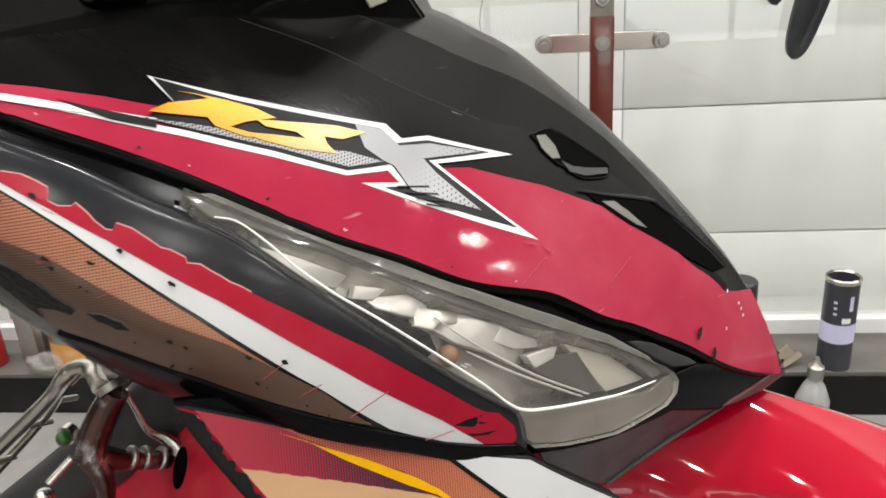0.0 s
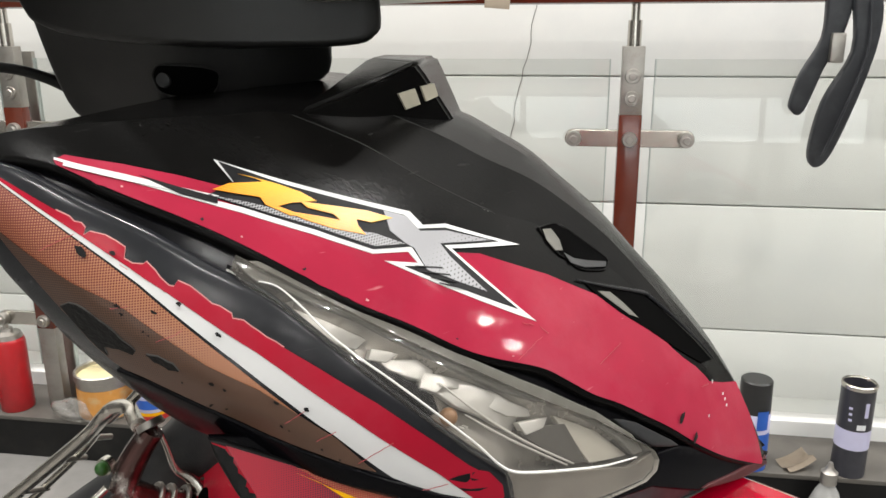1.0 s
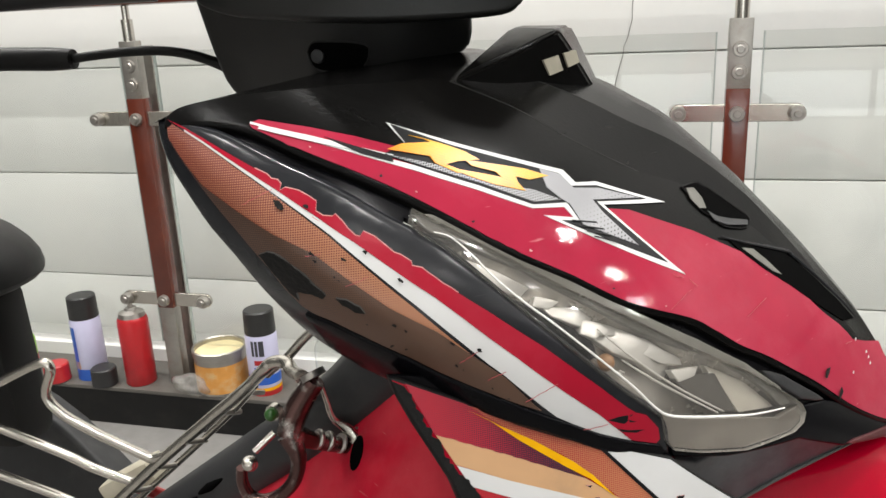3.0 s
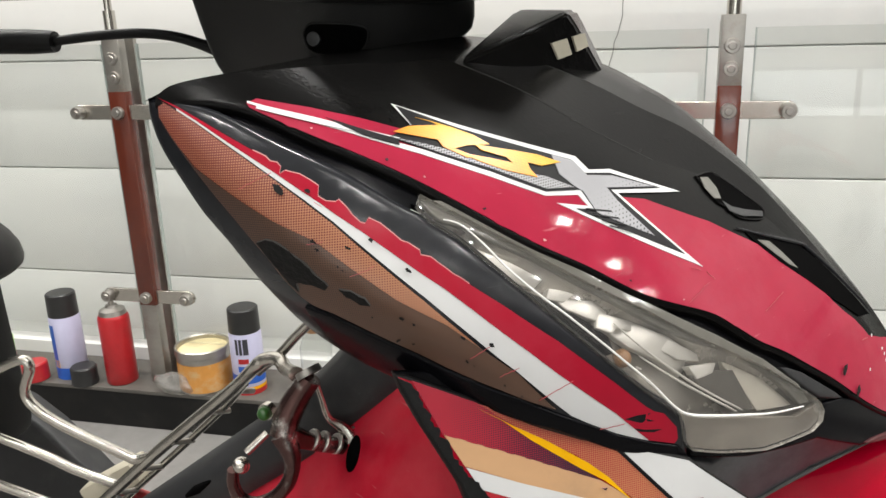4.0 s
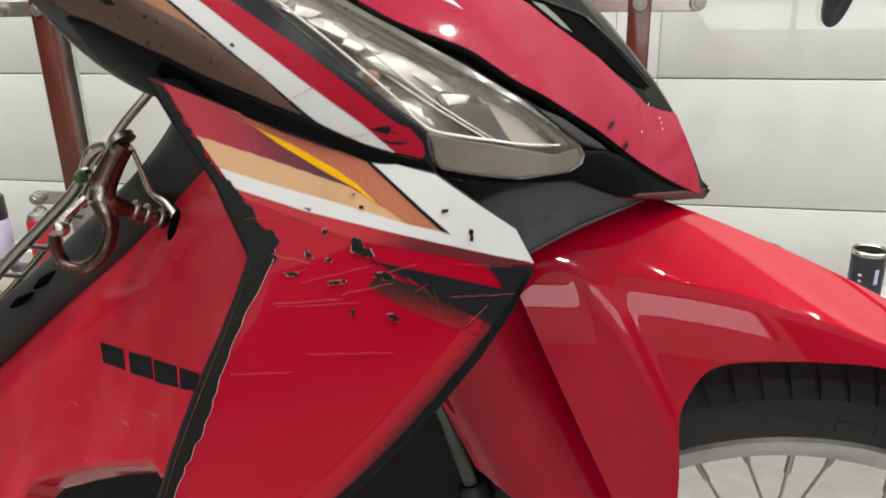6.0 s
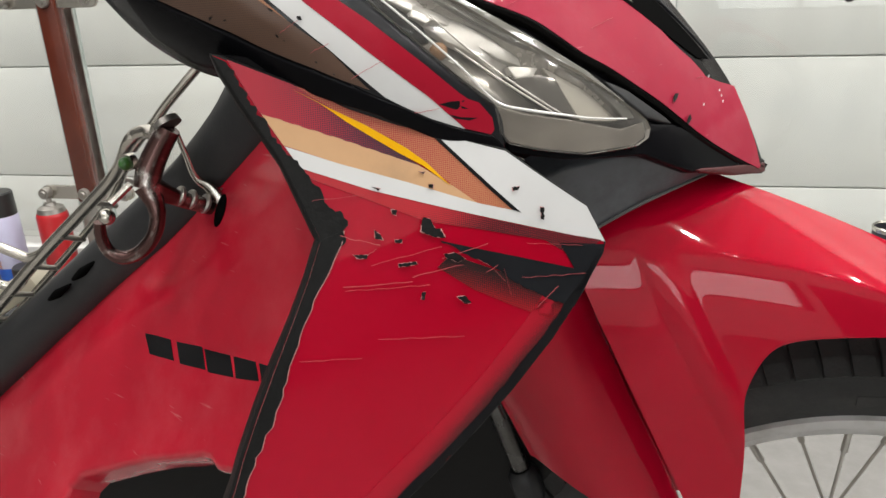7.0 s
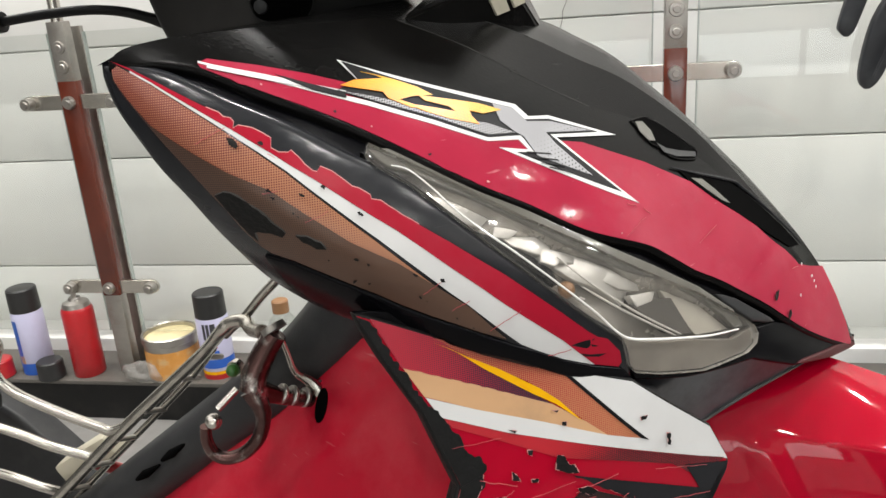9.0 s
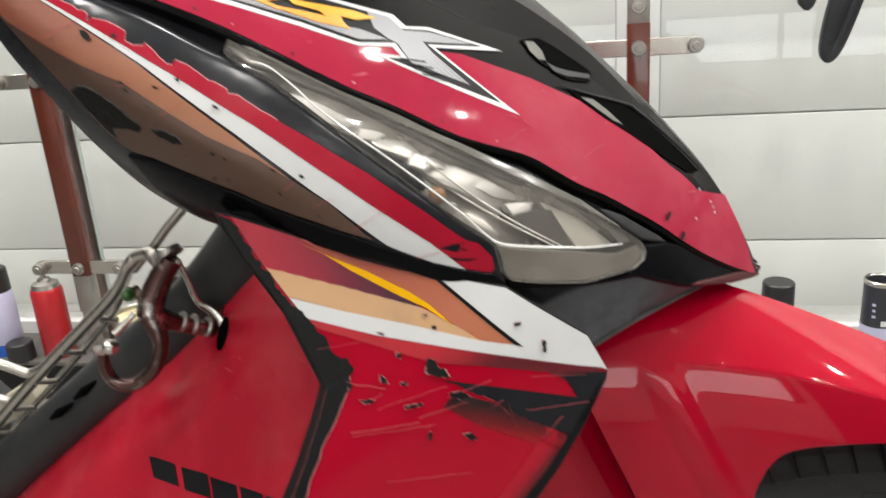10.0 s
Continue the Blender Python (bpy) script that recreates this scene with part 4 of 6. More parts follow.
# films on the upper cowl
red_low = curve2(SHELL_LOW[2:])
film("red_film", ragged(red_low[:30], 0.0007, 3, 0.003) + red_low[30:] + RED_TOP[::-1], cowl_y, 0, RED_FILM, cowl, "scratched red film with torn edge", 0.007)
film("white_outline", X_PLATE, cowl_y, 1, WHITE_FILM, cowl, "white outline film")
film("black_ground", X_GROUND, cowl_y, 2, BLACK_FILM, cowl, "black ground film")
film("dotted_band", X_BAND, cowl_y, 3, GREY_DOTS, cowl, "grey dotted film band")
film("silver_cross", X_SILVER, cowl_y, 3, SILVER_FILM, cowl, "silver cross-shaped film with dotted shading")
for t in (0.12, 0.32, 0.52, 0.72):
    x0, z0, x1, z1 = -0.0070 + 0.0170 * t, 0.8545 - 0.0140 * t, 0.0040 + 0.0165 * t, 0.8512 - 0.0165 * t
    film("hatch_line", [(x0, z0 + 0.0002), (x1, z1 + 0.0002), (x1, z1 - 0.0002), (x0, z0 - 0.0002)], cowl_y, 4, BLACK_FILM, cowl)
film("black_wedge", [(-0.1085, 0.9036), (-0.0935, 0.8973), (-0.0806, 0.8920), (-0.0799, 0.8900), (-0.0931, 0.8953)], cowl_y, 3, BLACK_FILM, cowl, "black wedge between the white lines")
film("yellow_flash", YELLOW_A, cowl_y, 4, YELLOW_FADE, cowl, "yellow flash-shaped film")
film("yellow_flash", YELLOW_B, cowl_y, 4, YELLOW_FADE, cowl, "yellow to orange flash-shaped film")
thin_line = [(-0.1340, 0.9115), (-0.1137, 0.9048), (-0.0947, 0.8979), (-0.0803, 0.8926), (-0.0805, 0.8914), (-0.0947, 0.8965), (-0.1136, 0.9029), (-0.1343, 0.9100)]
film("white_line", thin_line, cowl_y, 2, WHITE_FILM, cowl)

# openings in the upper cowl: flat black films stand in for their shade
film("vent_recess", curve2(VENT_HOLE + VENT_HOLE[:1], 3)[:-1], cowl_y, 1, HOLE_BLACK, cowl, "triangular air opening, its shade a flat black film", 0.004)
film("vent_lip", [(0.0511, 0.8493), (0.0554, 0.8482), (0.0597, 0.8430), (0.0616, 0.8382), (0.0578, 0.8394), (0.0531, 0.8447)], cowl_y, 3, FROST, cowl, "pale round clip inside the opening", 0.004)
film("vent_sill", [(0.0621, 0.8372), (0.0673, 0.8334), (0.0747, 0.8300), (0.0856, 0.8258), (0.0854, 0.8239), (0.0730, 0.8280), (0.0657, 0.8322)], cowl_y, 3, GREY_PLASTIC, cowl, "dusty sill of the opening", 0.02)
part("vent_rim", tube(bmesh.new(), [Vector((x, cowl_y(x, z), z)) + normal_of(cowl_y, x, z) * 0.0006 for x, z in VENT_HOLE + VENT_HOLE[:1]], 0.0006, 8, 5), SATIN_BLACK, cowl, "rounded rim of the opening")
film("air_slit", VENT_SLIT, cowl_y, 1, HOLE_BLACK, cowl, "long air slit, its shade a flat black film", 0.004)
film("slit_duct", [(0.0802, 0.8167), (0.0869, 0.8139), (0.0940, 0.8072), (0.1029, 0.7976), (0.0976, 0.8010), (0.0866, 0.8109)], cowl_y, 2, FROST, cowl, "pale duct wall inside the slit", 0.004)
SLIT_LIP = [(0.0686, 0.8250), (0.0846, 0.8169), (0.1065, 0.8060), (0.1129, 0.8008), (0.1265, 0.7872), (0.1415, 0.7707), (0.1507, 0.7591)]
part("slit_lip", tube(bmesh.new(), [Vector((x, cowl_y(x, z), z)) + normal_of(cowl_y, x, z) * 0.0010 for x, z in SLIT_LIP], [0.0004, 0.0009, 0.0012, 0.0012, 0.0010, 0.0008, 0.0004], 8, 6), GLOSS_BLACK, cowl, "gloss black lip over the slit")

# films on the side cowl
tear = RED_WHITE[:1] + STRIPE_TEAR[:3] + ragged(STRIPE_TEAR[3:31], 0.0003, 7, 0.003) + STRIPE_TEAR[31:]
film("red_stripe", tear + RED_WHITE[:0:-1], side_y, 1, RED_STRIPE, side_cowl, "red stripe film with torn upper edge", 0.007)
torn_line = [(x + 0.00015, z + 0.0004) for x, z in tear[4:-12]]
film("torn_edge", torn_line + [(x - 0.0012, z - 0.0020) for x, z in tear[4:-12][::-1]], side_y, 0, PALE_EDGE, side_cowl, "pale torn film edge")
film("white_stripe", RED_WHITE[1:] + WHITE_FOOT + WHITE_TAN[:0:-1], side_y, 0, WHITE_FILM, side_cowl, "white stripe film with scuffs", 0.007)
tan_top = [(x - 0.0014 * k / 18, z - 0.0014 * k / 18) for k, (x, z) in enumerate(WHITE_TAN)]
film("tan_panel", tan_top[:-1] + TAN_LINE[::-1] + TAN_LOW[::-1][:-1], side_y, 0, TAN_FILM, side_cowl, "dotted tan film, peeling below", 0.003)
# lower band: wear at the rear, plus painted shade below the bend
film("shaded_tan_panel", SHADED_BAND, side_y, 2, SHADED_TAN, side_cowl, "worn lower band of the tan film, darkened for shade", 0.003)
for k, outline in enumerate((BARED, BARED_SMALL)):
    film("torn_edge", ragged([(x + 0.0003, z + 0.0004) for x, z in outline + outline[:1]], 0.0004, 40 + k, 0.002)[:-1], side_y, 3, WORN_GREY, side_cowl, "grey lifted edge of the torn film")
    film("bared_patch", ragged(outline + outline[:1], 0.0005, 44 + k, 0.002)[:-1], side_y, 4, PEEL_BLACK, side_cowl, "bared black plastic where the film is gone")
film("red_mark", LETTER_A, side_y, 1, BLACK_FILM, side_cowl)
film("red_mark", LETTER_B, side_y, 1, BLACK_FILM, side_cowl)


def chip(x, z, size, surf, parent, seed, mt=None, tilt=0.0):
    """A small torn patch where the film is gone."""
    rng = random.Random(seed)
    pts = []
    n = rng.randint(7, 11)
    for k in range(n):
        a = 2 * math.pi * k / n
        r = size * rng.uniform(0.45, 1.1)
        u, v = r * math.cos(a), 0.5 * r * math.sin(a)
        pts.append((x + u * math.cos(tilt) - v * math.sin(tilt), z + u * math.sin(tilt) + v * math.cos(tilt)))
    film("chip", pts, surf, 5, mt or PEEL_BLACK, parent)


for k, (x, z) in enumerate(CHIPS_SIDE):
    chip(x, z, 0.0016 if k else 0.0032, side_y, side_cowl, k, tilt=-0.7)
for k, (x, z) in enumerate(CHIPS_NOSE):
    chip(x, z, 0.0028 if k < 2 else 0.0007, cowl_y, cowl, 20 + k, PEEL_BLACK if k < 2 else WHITE_FILM, tilt=1.2)

# leg shield and inner panels
SHIELD = [(-0.0788, 0.8011), (-0.0489, 0.7851), (-0.0306, 0.7766), (-0.0171, 0.7680), (0.0070, 0.7573), (0.0393, 0.7440), (0.0762, 0.7115), (0.0849, 0.6919), (0.0740, 0.6705), (0.0585, 0.6503), (0.0391, 0.6299), (0.0228, 0.6149), (0.0040, 0.5994), (-0.0091, 0.5900), (-0.0351, 0.5671), (-0.0950, 0.5150), (-0.1250, 0.5150), (-0.0938, 0.5846), (-0.0804, 0.6161), (-0.0761, 0.6292), (-0.0694, 0.6464), (-0.0602, 0.6682), (-0.0519, 0.6871), (-0.0453, 0.7035), (-0.0401, 0.7187), (-0.0535, 0.7536), (-0.0687, 0.7809)]
shield = both("leg_shield", SHIELD, shield_y, RED_PAINT, bike, "glossy red leg shield with chipped decals", edge=PEEL_BLACK, thick=0.010, bevel=0.0015)
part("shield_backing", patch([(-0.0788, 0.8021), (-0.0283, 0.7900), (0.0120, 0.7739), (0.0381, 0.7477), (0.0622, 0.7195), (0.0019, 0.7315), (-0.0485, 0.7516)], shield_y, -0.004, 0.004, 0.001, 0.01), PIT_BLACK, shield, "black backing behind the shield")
film("crimson_film", SH_CRIMSON, shield_y, 0, CRIMSON_DOTS, shield, "crimson film fading to dark dots")
film("tan_film", SH_TAN, shield_y, 0, TAN_FLAT, shield, "flat tan film")
film("orange_film", SH_ORANGE, shield_y, 0, ORANGE_DOTS, shield, "orange dotted film")
film("yellow_film", SH_YELLOW, shield_y, 1, YELLOW_FILM, shield, "yellow blade-shaped film")
film("white_film", SH_WHITE, shield_y, 0, WHITE_FILM, shield, "chipped white arrow film")
film("black_edge", SH_EDGE, shield_y, 1, BLACK_FILM, shield)
film("dusk_film", SH_DUSK, shield_y, 0, RED_DOTS, shield, "red film fading into dark dots")
film("black_film", SH_BLACK_LOW[:10] + ragged(SH_BLACK_LOW[9:] + SH_BLACK_LOW[:1], 0.0004, 10, 0.002)[1:-1], shield_y, 1, GLOSS_BLACK, shield, "worn glossy black film")
film("black_trim", TRIM_UP[:2] + ragged(TRIM_UP[1:12], 0.0010, 11, 0.0015)[1:] + TRIM_UP[12:], shield_y, 2, PEEL_BLACK, shield, "bared black edge of the shield")
EDGE_LOW = [(-0.0938, 0.5846), (-0.0804, 0.6161), (-0.0761, 0.6292), (-0.0694, 0.6464), (-0.0602, 0.6682), (-0.0519, 0.6871), (-0.0453, 0.7035), (-0.0401, 0.7187)]
TRIM_LOW = [(-0.0307, 0.7212), (-0.0318, 0.7158), (-0.0352, 0.7093), (-0.0400, 0.7001), (-0.0452, 0.6896), (-0.0504, 0.6790), (-0.0553, 0.6670), (-0.0588, 0.6544), (-0.0628, 0.6446), (-0.0679, 0.6351), (-0.0737, 0.6230), (-0.0786, 0.6106), (-0.0906, 0.5835)]
film("torn_edge", EDGE_LOW + ragged([(x + 0.0004, z - 0.0001) for x, z in TRIM_LOW], 0.0008, 12, 0.003), shield_y, 2, PALE_EDGE, shield, "pale chipped edge of the paint")
film("black_trim", EDGE_LOW + ragged(TRIM_LOW, 0.0008, 12, 0.003), shield_y, 3, PEEL_BLACK, shield, "bared black edge of the shield")
film("fading_edge", [(0.0719, 0.6727), (0.0564, 0.6525), (0.0370, 0.6321), (0.0207, 0.6171), (0.0019, 0.6016), (-0.0112, 0.5922), (-0.0372, 0.5693), (-0.0468, 0.5795), (-0.0208, 0.6024), (-0.0077, 0.6118), (0.0111, 0.6273), (0.0274, 0.6423), (0.0468, 0.6627), (0.0623, 0.6829)], shield_y, 0, EDGE_FADE, shield, "red fading into a black sprayed edge")
film("black_trim", ragged(TRIM_RIGHT + TRIM_RIGHT[:1], 0.0006, 13, 0.005)[:-1], shield_y, 1, BLACK_FILM, shield)
def torn(outline, seed):
    """A torn patch: bared black plastic with a pale lifted edge."""
    cx, cz = sum(p[0] for p in outline) / len(outline), sum(p[1] for p in outline) / len(outline)
    rng = random.Random(seed)
    grown = []
    for x, z in outline:
        r = math.hypot(x - cx, z - cz) + 1e-6
        q = 1 + (rng.uniform(-0.0002, 0.0006)) / r
        grown.append((cx + (x - cx) * q, cz + (z - cz) * q))
    film("torn_edge", ragged(grown + grown[:1], 0.0002, seed, 0.0012)[:-1], shield_y, 4, PALE_EDGE, shield)
    film("chip", ragged(outline + outline[:1], 0.00035, seed + 50, 0.0009)[:-1], shield_y, 5, PEEL_BLACK, shield)


for k, outline in enumerate((
        [(0.0023, 0.7210), (0.0052, 0.7199), (0.0074, 0.7152), (0.0096, 0.7147), (0.0116, 0.7104), (0.0065, 0.7116), (0.0013, 0.7150)], [(-0.0183, 0.7192), (-0.0163, 0.7172), (-0.0149, 0.7143), (-0.0182, 0.7154)],
        [(-0.0108, 0.7266), (-0.0085, 0.7262), (-0.0092, 0.7241), (-0.0106, 0.7246)], [(-0.0099, 0.7136), (-0.0066, 0.7129), (-0.0073, 0.7116), (-0.0097, 0.7121)], [(-0.0088, 0.7027), (-0.0015, 0.7020), (-0.0009, 0.7007), (-0.0082, 0.7010)],
        [(0.0106, 0.7029), (0.0151, 0.7028), (0.0195, 0.6990), (0.0164, 0.6979), (0.0120, 0.7006)], [(0.0004, 0.6875), (0.0019, 0.6874), (0.0012, 0.6836), (-0.0001, 0.6843)])):
    torn(outline, 60 + k)
for k, outline in enumerate((
        [(0.0156, 0.6816), (0.0187, 0.6816), (0.0216, 0.6773), (0.0185, 0.6777)], [(-0.0277, 0.7102), (-0.0214, 0.7089), (-0.0217, 0.7075), (-0.0253, 0.7082)], [(0.0051, 0.7351), (0.0071, 0.7347), (0.0069, 0.7330), (0.0051, 0.7336)],
        [(0.0009, 0.7414), (0.0038, 0.7408), (0.0030, 0.7398)], [(0.0542, 0.7159), (0.0558, 0.7155), (0.0557, 0.7096), (0.0544, 0.7103)], [(0.0417, 0.7275), (0.0450, 0.7275), (0.0440, 0.7258), (0.0421, 0.7259)], [(-0.0192, 0.7380), (-0.0154, 0.7365), (-0.0162, 0.7356), (-0.0169, 0.7365)])):
    torn(outline, 70 + k)
film("fading_film", [(0.0140, 0.7017), (0.0420, 0.6852), (0.0597, 0.6767), (0.0676, 0.6671), (0.0582, 0.6600), (0.0407, 0.6711), (0.0233, 0.6831), (0.0080, 0.6972)], shield_y, 0, FADE_DOTS, shield, "red film fading into black dots")


def scratch(x0, z0, x1, z1, surf, parent, seed, w=0.0004):
    rng = random.Random(seed)
    w *= 0.32
    line = [(x0 + (x1 - x0) * t / 8, z0 + (z1 - z0) * t / 8 + rng.uniform(-0.0003, 0.0003)) for t in range(9)]
    film("scratch", [(x, z + w * 0.5) for x, z in line] + [(x, z - w * 0.5 * rng.uniform(0.3, 1)) for x, z in line[::-1]], surf, 3, SCRATCH, parent)


for k, (a, b, c, d, w) in enumerate(((-0.0318, 0.6966, -0.0031, 0.6932, 0.0008), (-0.003, 0.6953, 0.019, 0.6963, 0.0009), (-0.0322, 0.7189, -0.0161, 0.7121, 0.0011), (-0.022, 0.7086, -0.0176, 0.7106, 0.0007), (0.0255, 0.6975, 0.0305, 0.6930, 0.0009), (0.0328, 0.6902, 0.0373, 0.6840, 0.0009), (0.0290, 0.6900, 0.0345, 0.6925, 0.0006), (0.048, 0.700, 0.074, 0.6935, 0.0005), (-0.031, 0.695, 0.004, 0.690, 0.0005), (-0.019, 0.670, 0.018, 0.662, 0.0005), (-0.051, 0.668, -0.026, 0.663, 0.0004), (0.010, 0.701, 0.030, 0.7035, 0.0008),
                                     (-0.043, 0.736, -0.022, 0.735, 0.0005), (0.037, 0.690, 0.040, 0.676, 0.0006), (-0.020, 0.704, 0.010, 0.7065, 0.0005), (0.045, 0.684, 0.075, 0.679, 0.0005), (0.052, 0.668, 0.062, 0.676, 0.001))):
    scratch(a, b, c, d, shield_y, shield, k, w)
# small wear on the cowl: nicks along the torn lower edge, fine scratches, rubs on the stripes
rng = random.Random(31)
for k in range(7):
    a, b = SHELL_LOW[3 + k % 10], SHELL_LOW[4 + k % 10]
    t = rng.random()
    x, z = a[0] + (b[0] - a[0]) * t, a[1] + (b[1] - a[1]) * t
    chip(x + 0.0006, z + 0.0012, rng.uniform(0.0005, 0.0010), cowl_y, cowl, 200 + k, PEEL_BLACK if k % 2 else PALE_EDGE, tilt=-0.6)
for k in range(5):
    t = rng.random()
    x, z = -0.02 + 0.17 * t, 0.842 - 0.098 * t + rng.uniform(-0.004, 0.016) * (1 - 0.4 * t)
    scratch(x, z, x + rng.uniform(0.003, 0.012), z + rng.uniform(-0.004, 0.004), cowl_y, cowl, 220 + k, 0.0006)
for k in range(7):
    t = rng.random()
    x, z = -0.14 + 0.14 * t, 0.885 - 0.118 * t
    scratch(x, z, x + rng.uniform(0.006, 0.014), z + rng.uniform(-0.002, 0.006), side_y, side_cowl, 240 + k, 0.0007)
for k in range(10):
    t = rng.random()
    x, z = -0.115 + 0.10 * t, 0.8660 - 0.090 * t
    chip(x, z, rng.uniform(0.0004, 0.0011), side_y, side_cowl, 260 + k, BLACK_FILM, tilt=-0.7 + rng.uniform(-0.5, 0.5))
for k in range(5):
    t = rng.random()
    x, z = -0.150 + 0.10 * t, 0.875 - 0.070 * t - rng.uniform(0.002, 0.010)
    chip(x, z, rng.uniform(0.0005, 0.0013), side_y, side_cowl, 280 + k, PEEL_BLACK, tilt=rng.uniform(-1, 1))
LEG = [(-0.103, 0.742), (-0.035, 0.72), (-0.045, 0.66), (-0.090, 0.592), (-0.1282, 0.5790), (-0.1349, 0.5800), (-0.1442, 0.5782), (-0.1605, 0.5709), (-0.1961, 0.5556), (-0.2328, 0.5389), (-0.2693, 0.5213), (-0.2793, 0.5124), (-0.2805, 0.5071), (-0.2850, 0.4950), (-0.300, 0.485), (-0.46, 0.42), (-0.48, 0.46),
       (-0.425, 0.507), (-0.345, 0.563), (-0.263, 0.621), (-0.2028, 0.6620), (-0.1837, 0.6805), (-0.1673, 0.6990), (-0.1504, 0.7140), (-0.1352, 0.7245), (-0.1184, 0.7330)]
leg = part("leg_panel", patch(LEG, leg_y, 0.0, 0.02, 0.004), RED_SHADE, bike, "scuffed red inner leg panel")
WORD = [
    [(-0.2085, 0.6153), (-0.1817, 0.6193), (-0.1769, 0.6093), (-0.2024, 0.6053)],
    [(-0.1751, 0.6200), (-0.1502, 0.6247), (-0.1459, 0.6143), (-0.1703, 0.6098)],
    [(-0.1477, 0.6243), (-0.1249, 0.6280), (-0.1210, 0.6185), (-0.1434, 0.6139)],
    [(-0.1216, 0.6285), (-0.1036, 0.6314), (-0.1003, 0.6233), (-0.1188, 0.6187)],
    [(-0.1006, 0.6316), (-0.0877, 0.6334), (-0.0857, 0.6267), (-0.0978, 0.6236)],
]
for quad in WORD:
    film("word_bar", quad, leg_y, 0, BLACK_FILM, leg, "black word mark block")
bm = bmesh.new()
tube(bm, [(-0.085, 0.39, 0.80), (-0.12, 0.395, 0.750), (-0.175, 0.40, 0.700), (-0.25, 0.41, 0.648), (-0.33, 0.42, 0.592), (-0.42, 0.43, 0.53)], [0.03, 0.028, 0.024, 0.022, 0.022, 0.024])
part("inner_shield", bm, GREY_PLASTIC, bike, "dark grey plastic inner shield")

# grey panel under the lamp
def under_y(x, z):
    return 0.325 + 0.62 * (x - 0.05) - 0.35 * (z - 0.729)


both("under_panel", [(0.045, 0.722), (0.0538, 0.7153), (0.0658, 0.7191), (0.0946, 0.7205), (0.1234, 0.7125), (0.1520, 0.7000), (0.1068, 0.6885), (0.0751, 0.6757), (0.052, 0.700)], under_y, SLATE_PLASTIC, bike, "slate grey glossy panel", thick=0.02, bevel=0.002)
bm = bmesh.new()
tube(bm, [Vector((x, under_y(x, z), z)) + normal_of(under_y, x, z) * 0.0006 for x, z in ((0.1490, 0.6995), (0.1068, 0.6880), (0.0760, 0.6757))], [0.0006, 0.0011, 0.0008], 8, 6)
part("panel_edge", bm, WORN_GREY, bike, "worn pale lower edge of the slate panel")

# front mudguard
RIDGE = 0.43


def top_z(x):
    return 0.7385 - 0.26233 * x - 0.30334 * x * x - 0.44964 * x ** 3


def shoulder_z(x):
    """The crease between the mudguard's deck and its side."""
    return 0.6605 - 1.2 * max(0.0, x - 0.085) ** 2


def guard_y(x, z):
    """The mudguard: a sloping deck, a crisp shoulder and a flaring side with raised ribs."""
    d, ds = max(0.0, top_z(x) - z), max(0.008, top_z(x) - shoulder_z(x))
    q, s = min(1.0, d / ds), max(0.0, d - ds)
    w = 0.050 * (1.3 * q - 0.3 * q * q) + 0.019 * (1 - math.exp(-s / 0.050)) + 0.004 * (1 - math.exp(-d / 0.003))
    r = (x - 0.111) * 0.905 + (z - 0.668) * 0.426
    rib = 0.0
    for r0, r1, high in ((-0.010, 0.0075, 1.0), (-0.004, 0.002, 0.45)):
        rib += high * (1 / (1 + math.exp(max(-40, min(40, (r0 - r) / 0.0014)))) - 1 / (1 + math.exp(max(-40, min(40, (r1 - r) / 0.0014)))))
    return RIDGE - w - 0.0017 * rib * min(1.0, s / 0.006) - 0.03 * max(0.0, 0.60 - z)


def flap_y(x, z):
    """The rear flap, rounded and set in behind the groove."""
    s = max(0.0, -((x - 0.0755) * 0.908 + (z - 0.6227) * 0.419))
    return 0.3915 - 0.018 * math.sin(math.pi * min(1.0, s / 0.085)) ** 0.8 + 0.05 * max(0.0, s - 0.05) - 0.03 * max(0.0, 0.60 - z)


ARCH = [(0.1517, 0.455), (0.1645, 0.463), (0.1675, 0.490), (0.1690, 0.515), (0.1690, 0.540), (0.1680, 0.565), (0.1730, 0.583), (0.1820, 0.597), (0.1940, 0.603), (0.2150, 0.6050), (0.2500, 0.6045), (0.2930, 0.5980), (0.35, 0.572), (0.42, 0.512)]
arch = [Vector((x, 0, z)) for x, z in curve2(ARCH, 8)]
reach = [0.0]
for a, b in zip(arch, arch[1:]):
    reach.append(reach[-1] + (b - a).length)


def arch_at(u):
    """A point of the wheel arch, by its share of the length."""
    r = u * reach[-1]
    for k in range(len(arch) - 1):
        if r <= reach[k + 1] + 1e-9:
            return arch[k].lerp(arch[k + 1], (r - reach[k]) / (reach[k + 1] - reach[k]))
    return arch[-1]


rows = []
for k in range(151):
    u = k / 150
    x0 = 0.035 + 0.425 * u
    top, low = Vector((x0, 0, top_z(x0))), arch_at(u)
    side = []
    for j in range(1, 71):
        q = top.lerp(low, (j / 70) ** 1.7)
        side.append((q.x, guard_y(q.x, q.z), q.z))
    turned = [(side[-1][0], side[-1][1] + 0.003, side[-1][2] - 0.0015), (side[-1][0], side[-1][1] + 0.009, side[-1][2])]
    near = turned[::-1] + side[::-1]
    rows.append(near + [(x0, RIDGE, top_z(x0))] + [(a, RIDGE + 0.80 * (RIDGE - b), c) for a, b, c in near[::-1]])
guard = part("front_mudguard", grid(rows), RED_PAINT, bike, "glossy red front mudguard", smooth=75)
